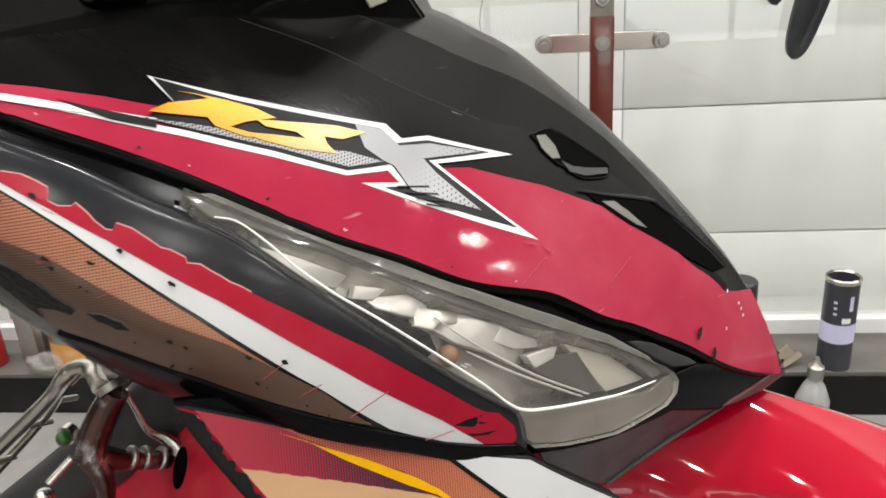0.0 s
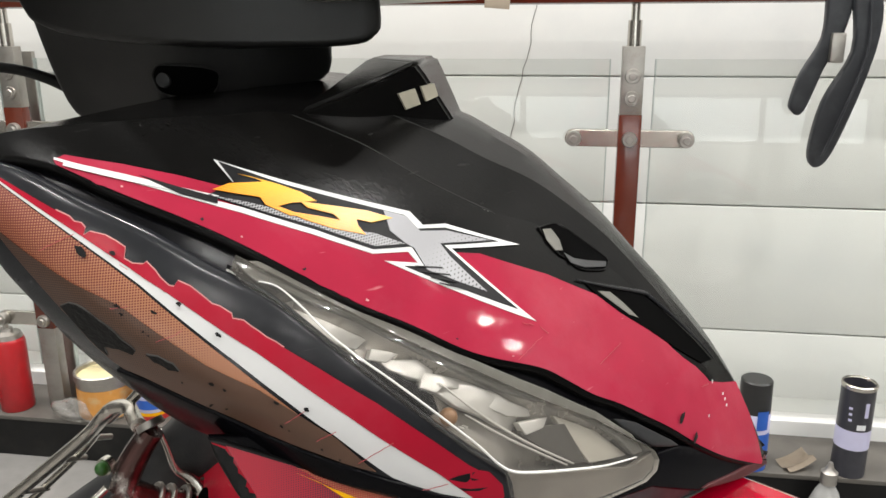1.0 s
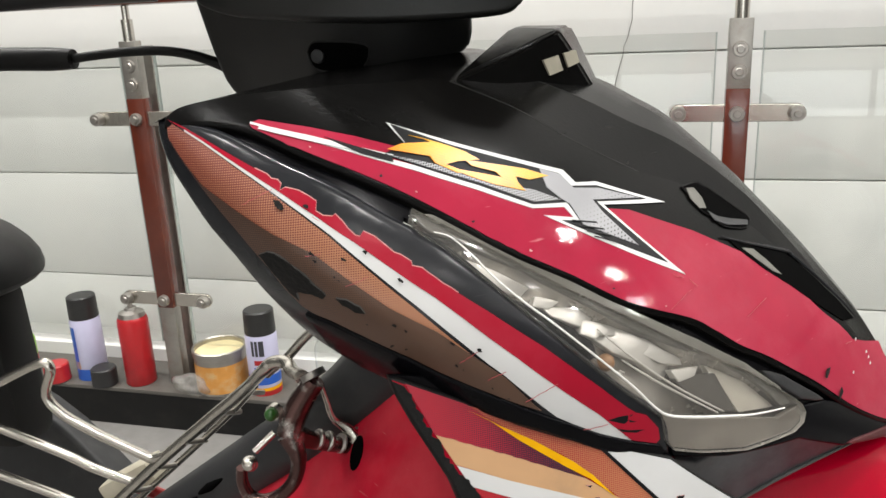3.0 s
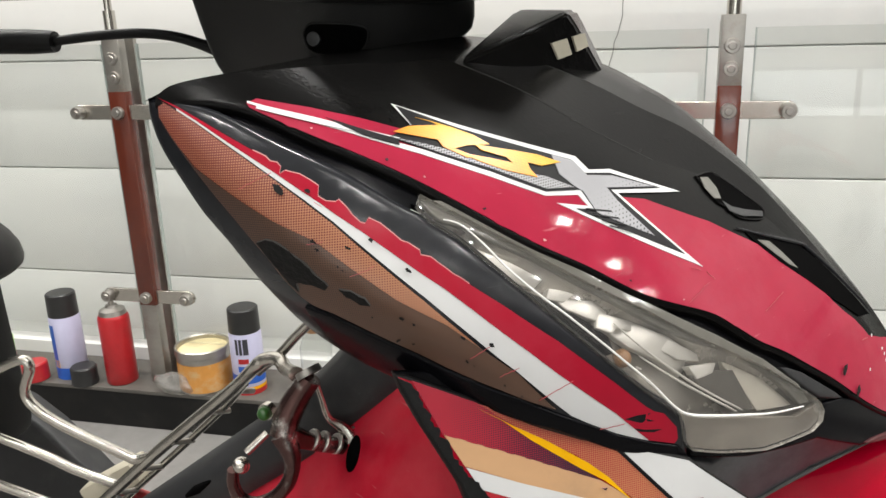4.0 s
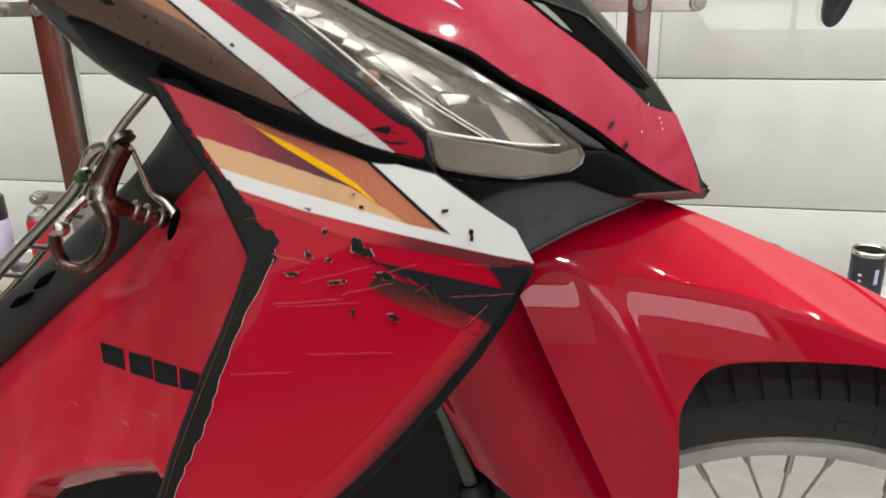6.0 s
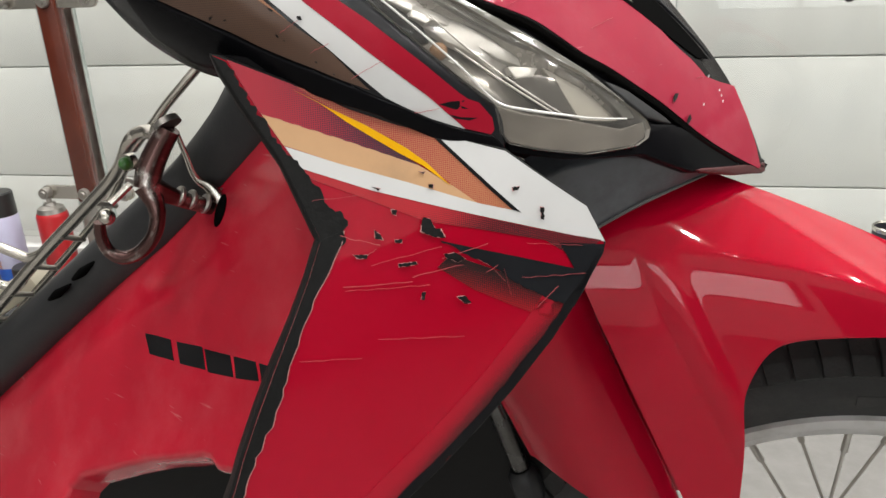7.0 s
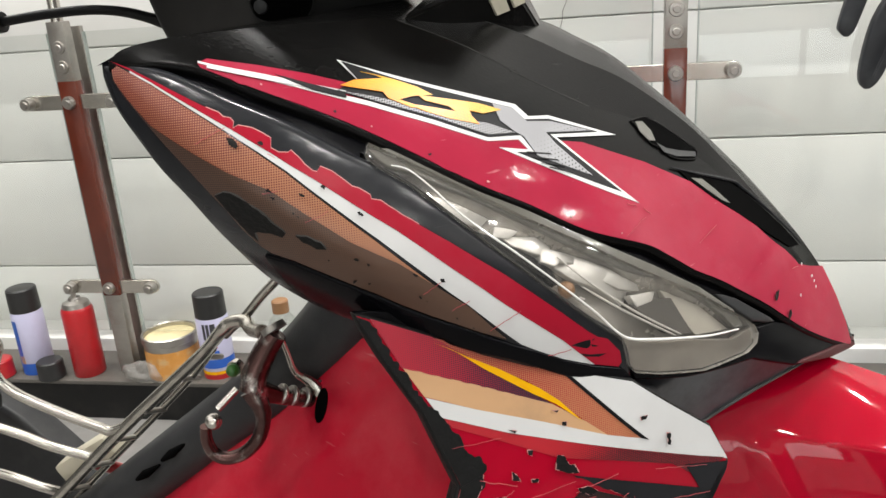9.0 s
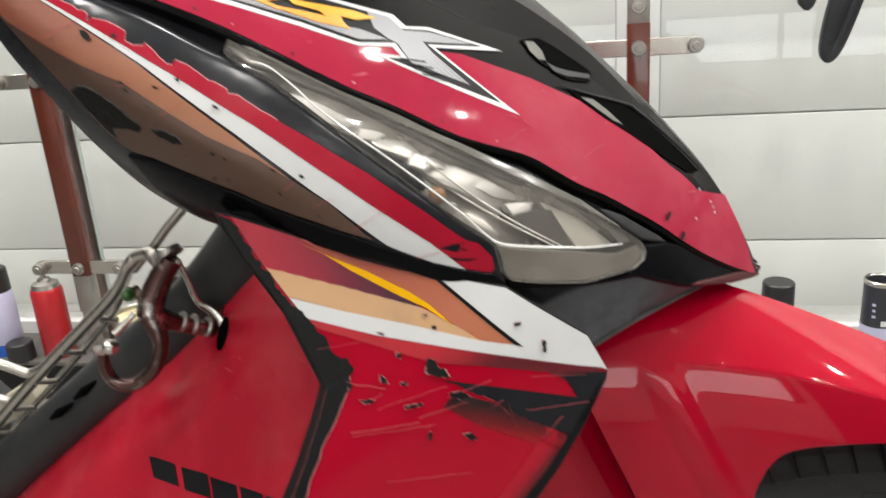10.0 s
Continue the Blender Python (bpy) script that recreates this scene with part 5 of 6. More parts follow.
flap_out = [(-0.0200, 0.7150), (0.0240, 0.7120), (0.0510, 0.6810), (0.0745, 0.6237), (0.0855, 0.5935), (0.1010, 0.5540), (0.1220, 0.5055), (0.1360, 0.4700), (0.1380, 0.4480), (0.0830, 0.4749), (0.0360, 0.5000), (0.0250, 0.5250), (0.0125, 0.5530), (-0.0200, 0.6200)]
part("mudguard_flap", patch(flap_out, flap_y, thick=0.006, bevel=0.0015, step=0.006), RED_PAINT, guard, "rounded red rear flap of the mudguard")
part("groove", patch([(0.030, 0.690), (0.070, 0.690), (0.105, 0.600), (0.150, 0.500), (0.163, 0.460), (0.125, 0.455), (0.090, 0.540), (0.060, 0.615)], lambda x, z: 0.418 - 0.03 * max(0.0, 0.60 - z), thick=0.002, step=0.02), RED_SHADE, guard, "recessed red groove between flap and guard")
# front wheel
HUB = (0.262, MID, 0.2825)
wheel = new("front_wheel")
wheel.parent = bike
wheel.location = HUB
tagged(wheel, "spoked front wheel with black tyre")
prof = []
for k in range(25):
    a = math.radians(-115 + 230 * k / 24)
    prof.append((0.252 + 0.030 * math.cos(a), 0.036 * math.sin(a)))
prof = [(0.226, -0.026)] + [q for q in prof if q[0] > 0.229] + [(0.226, 0.026)]
tyre = part("tyre", lathe(prof, 96, axis="y"), RUBBER, wheel, "worn black rubber tyre")
bm = bmesh.new()
for k in range(92):
    a = 2 * math.pi * k / 92
    for side_sign in (-1, 1):
        turn = Matrix.Rotation(a + 0.02 * side_sign, 4, "Y")
        for b0, r0 in ((0.2, 0.2805), (0.62, 0.2765), (1.0, 0.2685)):
            block(bm, (-0.0072, -0.0068, -0.0030), (0.0072, 0.0068, 0.0036), 0.0, turn @ Matrix.Translation((0, side_sign * 0.036 * math.sin(b0), r0)) @ Matrix.Rotation(-side_sign * b0 * 0.9, 4, "X"))
part("tread", bm, RUBBER, tyre, "worn tread blocks")
for k in range(60):
    a = 2 * math.pi * k / 60
    if k % 12 in (0, 1, 2, 3, 6, 7):
        turn = Matrix.Rotation(a, 4, "Y")
        part("raised_mark", boxed((-0.0085, -0.0006, -0.004), (0.0085, 0.0006, 0.004), 0.0, turn @ Matrix.Translation((0, -0.0352, 0.2445)) @ Matrix.Rotation(0.10, 4, "X")), RUBBER, tyre)
part("rim", lathe([(0.206, -0.017), (0.214, -0.020), (0.218, -0.028), (0.226, -0.030), (0.229, -0.026), (0.226, -0.022), (0.226, 0.022), (0.229, 0.026), (0.226, 0.030), (0.218, 0.028), (0.214, 0.020), (0.206, 0.017), (0.201, 0.0), (0.206, -0.017)], 96, axis="y"), RIM_ALLOY, wheel, "silver steel rim")
part("hub", lathe([(0.0, -0.05), (0.02, -0.05), (0.022, -0.035), (0.06, -0.032), (0.062, 0.032), (0.022, 0.035), (0.02, 0.05), (0.0, 0.05)], 32, axis="y"), DULL_STEEL, wheel)
bm = bmesh.new()
tube(bm, [(0, 0, 0), (0, 0, 0.16)], 0.0013, 8, 1)
tube(bm, [(0, 0, 0.148), (0, 0, 0.168)], 0.0026, 8, 1)
spoke_mesh = None
for k in range(36):
    a = 2 * math.pi * k / 36
    far = 1 if k % 2 else -1
    lean = 0.55 if (k // 2) % 2 else -0.55
    foot = Vector((0.055 * math.sin(a + lean), 0.028 * far, 0.055 * math.cos(a + lean)))
    head = Vector((0.203 * math.sin(a), 0.005 * far, 0.203 * math.cos(a)))
    if spoke_mesh is None:
        spoke = part("spoke", bm, DULL_STEEL, wheel)
        spoke_mesh = spoke.data
    else:
        spoke = new("spoke", spoke_mesh)
        spoke.parent = wheel
    d = head - foot
    spoke.matrix_local = Matrix.LocRotScale(foot, d.to_track_quat("Z", "Y"), (1, 1, d.length / 0.168))

# fork leg and dark inner guard behind the shield
bm = bmesh.new()
tube(bm, [(-0.023, 0.43, 0.60), (0.0055, 0.43, 0.5211), (0.0262, 0.43, 0.4500), (0.050, 0.43, 0.37)], 0.0068, 16, 1)
fork = part("fork_leg", bm, FORK_STEEL, bike, "steel fork tube")
bm = bmesh.new()
tube(bm, [(0.0235, 0.43, 0.4595), (0.0245, 0.43, 0.4555), (0.0275, 0.43, 0.4455), (0.036, 0.43, 0.417), (0.050, 0.43, 0.37)], [0.0085, 0.0118, 0.0125, 0.0105, 0.0105], 18, 1)
part("fork_boot", bm, GREY_PLASTIC, fork, "dark rubber fork collar and boot")
part("inner_guard", boxed((-0.12, 0.440, 0.36), (0.06, 0.505, 0.72), 0.01), MATT_BLACK, bike, "matt black plastic inner guard")
part("engine_cover", boxed((-0.36, 0.40, 0.36), (-0.12, 0.52, 0.56), 0.03), MATT_BLACK, bike, "dark engine casing in shade")

# badge hump on the crest
bm = bmesh.new()
foot, crown, brow, edge, toe = (-0.0675, 0.3558, 0.9185), (-0.0469, 0.4400, 0.9410), (-0.0166, 0.4172, 0.9384), (-0.0134, 0.4210, 0.9336), (0.0068, 0.4450, 0.8922)
near = [bm.verts.new(p) for p in (foot, crown, brow, edge, toe)]
far = [bm.verts.new((p[0], 2 * MID - p[1], p[2])) for p in (foot, crown, brow, edge, toe)]
for f in ((0, 2, 1), (0, 4, 3), (0, 3, 2)):
    bm.faces.new([near[k] for k in f])
    bm.faces.new([far[k] for k in f[::-1]])
for k in range(4):
    bm.faces.new((near[k], near[k + 1], far[k + 1], far[k]))
bmesh.ops.bevel(bm, geom=bm.edges[:], offset=0.0022, segments=3, affect="EDGES")
hump = part("cowl_hump", bm, SATIN_BLACK, bike, "satin black hump that carries the badge")

face_no = Vector((0.7690, -0.6390, 0.0050))
for quad in (((-0.0262, 0.4055, 0.9233), (-0.0173, 0.4163, 0.9253), (-0.0147, 0.4194, 0.9150), (-0.0226, 0.4099, 0.9129)), ((-0.0156, 0.4184, 0.9257), (-0.0082, 0.4273, 0.9268), (-0.0062, 0.4296, 0.9184), (-0.0131, 0.4212, 0.9160))):
    bm = bmesh.new()
    mid = sum((Vector(q) for q in quad), Vector()) / 4
    quad = [mid + (Vector(q) - mid) * 0.85 for q in quad]
    lo = [bm.verts.new(Vector(q) - face_no * 0.002) for q in quad]
    hi = [bm.verts.new(Vector(q) + face_no * 0.0014) for q in quad]
    bm.faces.new(hi)
    for q in range(4):
        bm.faces.new((lo[q], lo[(q + 1) % 4], hi[(q + 1) % 4], hi[q]))
    part("badge_bar", bm, BADGE, hump, "raised cream badge block")
# far edge: its dark red holds the shade
part("far_cowl_edge", patch([(0.0040, 0.8935), (0.0165, 0.8862), (0.0320, 0.8765), (0.0455, 0.8655), (0.0290, 0.8660), (0.0065, 0.8740)], lambda x, z: 0.50, 0.0, 0.02, 0.001, 0.01), UNLIT_RED, cowl, "red far edge of the cowl, shade put in its colour")

# handlebar cover
def bar_y(x, z):
    return 0.425 + 2.6 * (x + 0.16) ** 2 + 0.25 * (0.95 - z) + 7.0 * max(0.0, x + 0.125) ** 2 + 4.0 * max(0.0, 0.945 - z) ** 2


COVER = [(-0.2515, 0.9947), (-0.2493, 0.9666), (-0.2459, 0.9370), (-0.2411, 0.9146), (-0.2251, 0.9104), (-0.1806, 0.9097), (-0.1492, 0.9110), (-0.1232, 0.9153), (-0.1056, 0.9206), (-0.0904, 0.9286), (-0.0803, 0.9343), (-0.0778, 0.9508), (-0.0775, 0.9584), (-0.0708, 0.9813)]
SLOT = [(-0.1739, 0.9364), (-0.1695, 0.9414), (-0.1608, 0.9417), (-0.1430, 0.9399), (-0.1344, 0.9368), (-0.1344, 0.9315), (-0.1390, 0.9249), (-0.1468, 0.9223), (-0.1652, 0.9234), (-0.1727, 0.9275)]
bar_cover = part("handlebar_cover", patch(curve2(COVER, 3), bar_y, 0.0, 0.09, 0.006), COVER_BLACK, bike, "satin black lower handlebar cover")
# no hollow here: a black patch gives the recess its shade
part("slot_recess", patch(curve2(SLOT + SLOT[:1], 3)[:-1], bar_y, 0.0006, 0.001, 0.0004, 0.004), HOLE_BLACK, bar_cover, "screw recess, its shade painted black")
part("slot_rim", tube(bmesh.new(), [(x, bar_y(x, z) - 0.0008, z) for x, z in SLOT + SLOT[:1]], 0.0006, 8, 3), FOLD_GREY, bar_cover, "lighter grey slot edge")
part("screw", lathe([(0.0, -0.0016), (0.0022, -0.0016), (0.0042, -0.001), (0.0046, 0.001), (0.0, 0.001)], 18, (-0.1674, bar_y(-0.1674, 0.9331) - 0.0014, 0.9331), "y"), GREY_PLASTIC, bar_cover, "small dark steel cross-head screw")
lip = [(-0.2500, 1.0000), (-0.2381, 0.9767), (-0.2312, 0.9706), (-0.2095, 0.9641), (-0.1653, 0.9581), (-0.1189, 0.9538), (-0.0736, 0.9523), (-0.0483, 0.9528), (-0.0411, 0.9563), (-0.0386, 0.9627), (-0.0400, 1.0000)]
part("shroud_lip", patch(curve2(lip, 3), lambda x, z: 0.405 + 1.5 * (x + 0.15) ** 2, 0.0, 0.03, 0.004), COVER_BLACK, bike, "black lower lip of the handlebar shroud")
part("bar_shroud", boxed((-0.33, 0.36, 0.985), (-0.045, 0.56, 1.08), 0.02), MATT_BLACK, bike, "matt black handlebar shroud")
bm = bmesh.new()
tube(bm, [(-0.30, 0.47, 1.0), (-0.40, 0.45, 1.0), (-0.52, 0.42, 0.995), (-0.70, 0.40, 0.98)], [0.024, 0.022, 0.018, 0.016])
part("handlebar", bm, GREY_PLASTIC, bike, "dark grey handlebar end")
part("signal_lens", boxed((-0.075, 0.37, 0.972), (0.02, 0.54, 1.03), 0.012), SIGNAL_LENS, bike, "pale clear front signal lens")
bm = bmesh.new()
tube(bm, [(-0.3774, 0.4700, 0.9426), (-0.3424, 0.4700, 0.9442), (-0.3075, 0.4680, 0.9439), (-0.2823, 0.4660, 0.9406), (-0.2604, 0.4620, 0.9345), (-0.2370, 0.4580, 0.9255), (-0.2132, 0.4620, 0.9132)], [0.0034, 0.0034, 0.0034, 0.0034, 0.0036, 0.0048, 0.0050])
cable = part("brake_cable", bm, MATT_BLACK, bike, "black rubber-covered cable")
bm = bmesh.new()
tube(bm, [(-0.5334, 0.4800, 0.9501), (-0.4527, 0.4750, 0.9470), (-0.3949, 0.4700, 0.9437), (-0.3740, 0.4700, 0.9424)], [0.0088, 0.0088, 0.0086, 0.0072], 14, 3)
part("cable_sleeve", bm, MATT_BLACK, cable, "black rubber sleeve")

# seat nose and side body
bm = bmesh.new()
bmesh.ops.create_uvsphere(bm, u_segments=32, v_segments=20, radius=1.0)
for v in bm.verts:
    v.co = Vector((-0.645 + v.co.x * 0.178, 0.47 + v.co.y * 0.12, 0.769 + v.co.z * (0.07 if v.co.z > 0 else 0.022)))
part("seat", bm, MATT_BLACK, bike, "black vinyl seat")
part("side_body", patch([(-0.90, 0.625), (-0.65, 0.598), (-0.61, 0.577), (-0.578, 0.553), (-0.547, 0.521), (-0.52, 0.492), (-0.49, 0.455), (-0.60, 0.40), (-0.90, 0.40)], lambda x, z: 0.60 + 0.1 * (z - 0.6), 0.0, 0.03, 0.006, step=0.02), GREY_PLASTIC, bike, "dark grey plastic side body")
part("seat_base", boxed((-0.80, 0.455, 0.62), (-0.490, 0.50, 0.765), 0.012), MATT_BLACK, bike, "matt black seat base")

# luggage hook
bm = bmesh.new()
tube(bm, [(-0.1618, 0.3490, 0.7498), (-0.1693, 0.3470, 0.7399), (-0.1770, 0.3440, 0.7268), (-0.1796, 0.3410, 0.7163)], [0.0066, 0.0072, 0.0080, 0.0078])
tube(bm, [(-0.1795, 0.3410, 0.7171), (-0.1753, 0.3390, 0.7067), (-0.1747, 0.3370, 0.6982), (-0.1787, 0.3350, 0.6879), (-0.1884, 0.3340, 0.6788), (-0.1997, 0.3330, 0.6752), (-0.2077, 0.3320, 0.6791), (-0.2103, 0.3310, 0.6889), (-0.2084, 0.3300, 0.6992)], [0.0078, 0.0056, 0.0046, 0.0044, 0.0043, 0.0042, 0.0040, 0.0038, 0.0034])
tube(bm, [(-0.1782, 0.3420, 0.7165), (-0.1700, 0.3520, 0.7070), (-0.1619, 0.3620, 0.6992), (-0.1521, 0.3740, 0.6915)], [0.0078, 0.0052, 0.0050, 0.0056])
hook = part("luggage_hook", bm, BRONZE, bike, "worn bronze-plated luggage hook with bared metal")
barrel = [Vector(p) for p in [(-0.1782, 0.3420, 0.7165), (-0.1700, 0.3520, 0.7070), (-0.1619, 0.3620, 0.6992), (-0.1521, 0.3740, 0.6915)]]
along = (barrel[3] - barrel[0]).normalized()
for t in (0.40, 0.56, 0.76):
    p = barrel[0].lerp(barrel[3], t)
    bm = bmesh.new()
    tube(bm, [p - along * 0.0015, p - along * 0.0006, p + along * 0.0006, p + along * 0.0015], [0.0056, 0.0064, 0.0064, 0.0056], 16, 1)
    part("collar", bm, DULL_STEEL, hook, "bared steel collar")
bm = bmesh.new()
bmesh.ops.create_uvsphere(bm, u_segments=16, v_segments=10, radius=0.0050, matrix=Matrix.Translation((-0.2026, 0.3300, 0.7025)))
tube(bm, [(-0.1986, 0.3310, 0.7103), (-0.1875, 0.3380, 0.7197)], 0.0022, 10, 1)
part("latch_pin", bm, STEEL, hook, "silver latch pin")
knob = Vector((-0.1869, 0.3360, 0.7327))
bm = bmesh.new()
bmesh.ops.create_uvsphere(bm, u_segments=16, v_segments=10, radius=0.0040, matrix=Matrix.Translation(knob))
part("green_knob", bm, GREEN_CAP, hook, "small green plastic knob")
bm = bmesh.new()
tube(bm, [knob + Vector((0, 0.0015, 0)), knob + Vector((0.001, 0.006, 0))], 0.0050, 16, 1)
part("knob_ring", bm, STEEL, hook)
recess = [(-0.1460 + 0.0048 * math.cos(a) + 0.002 * math.sin(a), 0.6945 + 0.0085 * math.sin(a)) for a in [2 * math.pi * k / 18 for k in range(18)]]
# shade round the bolt, laid on as a black film
film("bolt_recess", recess, leg_y, 0, HOLE_BLACK, leg, "recess round the hook's bolt, its shade painted black", 0.004)
part("bolt", lathe([(0.0, -0.004), (0.006, -0.004), (0.0065, 0.001), (0.0110, 0.001), (0.0112, 0.003), (0.0, 0.004)], 20, (-0.1461, 0.3720, 0.6945), "y"), DULL_STEEL, hook, "dull steel bolt and washer")
bm = bmesh.new()
tube(bm, [(-0.1640, 0.3540, 0.7438), (-0.1629, 0.3600, 0.7296), (-0.1617, 0.3660, 0.7149), (-0.1554, 0.3720, 0.7068), (-0.1505, 0.3730, 0.6968), (-0.1534, 0.3720, 0.6865)], [0.0018, 0.0020, 0.0024, 0.0040, 0.0056, 0.0040], 12, 5)
for v in bm.verts:
    v.co.y = 0.368 + (v.co.y - 0.368) * 0.6
part("bracket", bm, STEEL, hook, "flat steel bracket")
bm = bmesh.new()
tube(bm, [(-0.2230, 0.405, 0.7250), (-0.2143, 0.402, 0.7323), (-0.2026, 0.400, 0.7412), (-0.1902, 0.400, 0.7535), (-0.1775, 0.400, 0.7644), (-0.1600, 0.402, 0.7800)], 0.0032, 10, 5)
part("back_rod", bm, STEEL, hook, "thin steel rod running up behind the cowl")
bm = bmesh.new()
tube(bm, [(-0.1638, 0.3500, 0.7545), (-0.1619, 0.3490, 0.7512)], [0.0074, 0.0080], 20, 1)
part("neck_ring", bm, DULL_STEEL, hook, "dark steel neck ring")

# bent steel carrier
bm = bmesh.new()
tube(bm, [(-0.46, 0.43, 0.532), (-0.4094, 0.43, 0.5755), (-0.3358, 0.43, 0.6381), (-0.2919, 0.43, 0.6725), (-0.2528, 0.424, 0.7030), (-0.2240, 0.402, 0.7290), (-0.2150, 0.40, 0.7360), (-0.2030, 0.396, 0.7385), (-0.1930, 0.384, 0.7375), (-0.1740, 0.357, 0.7475)], 0.0046)
carrier = part("carrier_rod", bm, STEEL, bike, "bent stainless steel carrier rod")
bm = bmesh.new()
tube(bm, [(-0.48, 0.43, 0.695), (-0.432, 0.43, 0.716), (-0.421, 0.43, 0.712), (-0.4305, 0.43, 0.690), (-0.420, 0.43, 0.6735), (-0.3914, 0.43, 0.657), (-0.3558, 0.43, 0.641), (-0.3459, 0.43, 0.6372), (-0.3340, 0.43, 0.6405)], 0.004)
part("upper_rod", bm, STEEL, carrier)
bm = bmesh.new()
tube(bm, [(-0.54, 0.44, 0.668), (-0.4422, 0.44, 0.6325), (-0.4119, 0.44, 0.6190), (-0.381, 0.44, 0.6090), (-0.3708, 0.438, 0.6092), (-0.3600, 0.434, 0.6170)], 0.0038)
part("lower_rod", bm, STEEL, carrier)
bm = bmesh.new()
tube(bm, [(-0.53, 0.44, 0.614), (-0.4551, 0.44, 0.5905), (-0.4343, 0.44, 0.5820), (-0.4168, 0.438, 0.5780), (-0.4050, 0.434, 0.5795)], 0.0038)
part("base_rod", bm, STEEL, carrier)
bm = bmesh.new()
tube(bm, [(-0.44, 0.448, 0.532), (-0.4058, 0.448, 0.5640), (-0.3781, 0.448, 0.5885), (-0.3407, 0.448, 0.6200), (-0.3077, 0.446, 0.6480), (-0.2700, 0.440, 0.6810), (-0.2450, 0.425, 0.7060)], 0.0028)
part("thin_rod", bm, STEEL, carrier)
for px, pz in ((-0.3950, 0.5878), (-0.3690, 0.6100), (-0.3420, 0.6330), (-0.3120, 0.6570), (-0.2780, 0.6835), (-0.2560, 0.7005)):
    bm = bmesh.new()
    tube(bm, [(px, 0.4275, pz - 0.002), (px + 0.004, 0.448, pz - 0.012)], 0.0022, 8, 1)
    part("cross_stub", bm, DULL_STEEL, carrier, "welded cross stub")
part("tape", boxed((-0.030, -0.012, -0.010), (0.030, 0.012, 0.010), 0.004, Matrix.Translation((-0.397, 0.468, 0.5925)) @ Matrix.Rotation(-0.5, 4, "Y")), PALE_TAPE, carrier, "pale beige tape wrapped on the rods")
bm = bmesh.new()
tube(bm, [(-0.405, 0.474, 0.581), (-0.385, 0.474, 0.575), (-0.360, 0.474, 0.566)], 0.0055)
part("red_sleeve", bm, CAN_RED, carrier, "red rubber sleeve behind the rods")
for a, b in (((-0.3076, 0.392, 0.6194), (-0.2866, 0.392, 0.6317)), ((-0.2842, 0.392, 0.6352), (-0.2612, 0.392, 0.6500))):
    bm = bmesh.new()
    a, b = Vector(a), Vector(b)
    tube(bm, [a, a.lerp(b, 0.4), b], [0.0012, 0.0034, 0.0008], 10, 4)
    # solid black sliver in place of a shaded slot
    part("louver", bm, HOLE_BLACK, bike, "louver slot in the inner shield, its shade painted black")

# ---------------------------------------------------------------- the glass railing
def railing_post(x, foot_z=0.102):
    post = thing("railing_post", "varnished red wood and steel railing post with glass clamps", "railing post", pose(x, 1.5, 0), "railing posts")
    part("wood_core", boxed((-0.021, -0.012, 0.30), (0.021, 0.018, 0.79), 0.003), WOOD, post, "varnished red-brown wood core")
    part("top_plate", boxed((-0.020, -0.010, 0.775), (0.020, 0.016, 0.912), 0.002), DULL_STEEL, post, "dull steel top plate")
    part("foot_plate", boxed((-0.020, -0.010, foot_z), (0.020, 0.016, 0.315), 0.002), DULL_STEEL, post, "dull steel foot plate")
    part("back_strip", boxed((-0.017, 0.050, foot_z), (0.017, 0.062, 0.90), 0.002), DULL_STEEL, post, "dull steel back strip")
    bm = bmesh.new()
    tube(bm, [(0, 0.003, 0.905), (0, 0.003, 0.957)], 0.0125, 16, 1)
    tube(bm, [(0, 0.003, 0.955), (0, 0.003, 0.985)], 0.008, 16, 1)
    part("pin", bm, STEEL, post, "round steel pin")
    for z in (0.745, 0.32):
        stadium = [(0.102 * sx + 0.0145 * math.sin(a) * sx, z + 0.0145 * math.cos(a) * sx) for sx in (1, -1) for a in [math.pi * q / 10 for q in range(11)]]
        bar = part("clamp_bar", patch(stadium, lambda x, q: -0.0045, 0.0, 0.006, 0.0015, 0.03), STEEL, post, "brushed steel clamp bar")
        for dx in (-0.102, 0, 0.102):
            part("bolt", lathe([(0.0, -0.0265), (0.006, -0.0265), (0.0075, -0.0225), (0.0125, -0.0225), (0.014, -0.0185), (0.014, -0.005)], 20, (dx, 0.0, z), "y"), DULL_STEEL, bar)
    for z in (0.859, 0.819):
        part("bolt", lathe([(0.0, -0.0165), (0.006, -0.0165), (0.0075, -0.0145), (0.0125, -0.0145), (0.014, -0.0105), (0.014, -0.005)], 20, (0, 0.0, z), "y"), DULL_STEEL, post)
    return post


for x in (0.133, -1.115, 1.38, -2.363):
    railing_post(x)
rail = thing("handrail", "varnished red wood handrail along the glass", "handrail", pose(0, 1.5, 0.985))
part("rail", boxed((-4.5, -0.03, 0.0), (4.5, 0.035, 0.05), 0.01), WOOD, rail)
for x0, x1 in ((-2.32, -1.158), (-1.07, 0.092), (0.176, 1.335), (1.42, 2.6)):
    pane = thing("glass_railing", "clear glass railing section held by steel clamps", "railing", pose(0, 1.52, 0), "glass railing sections")
    ob = part("pane", boxed((x0, -0.005, 0.20), (x1, 0.005, 0.888), 0.001), GLASS, pane)
    ob.visible_shadow = False
    for xe in (x0 - 0.0022, x1 + 0.0002):
        part("polished_edge", boxed((xe, -0.005, 0.20), (xe + 0.002, 0.005, 0.888)), GLASS_EDGE, pane, "green polished glass edge")


# ---------------------------------------------------------------- things on the kerb
KT = 0.102


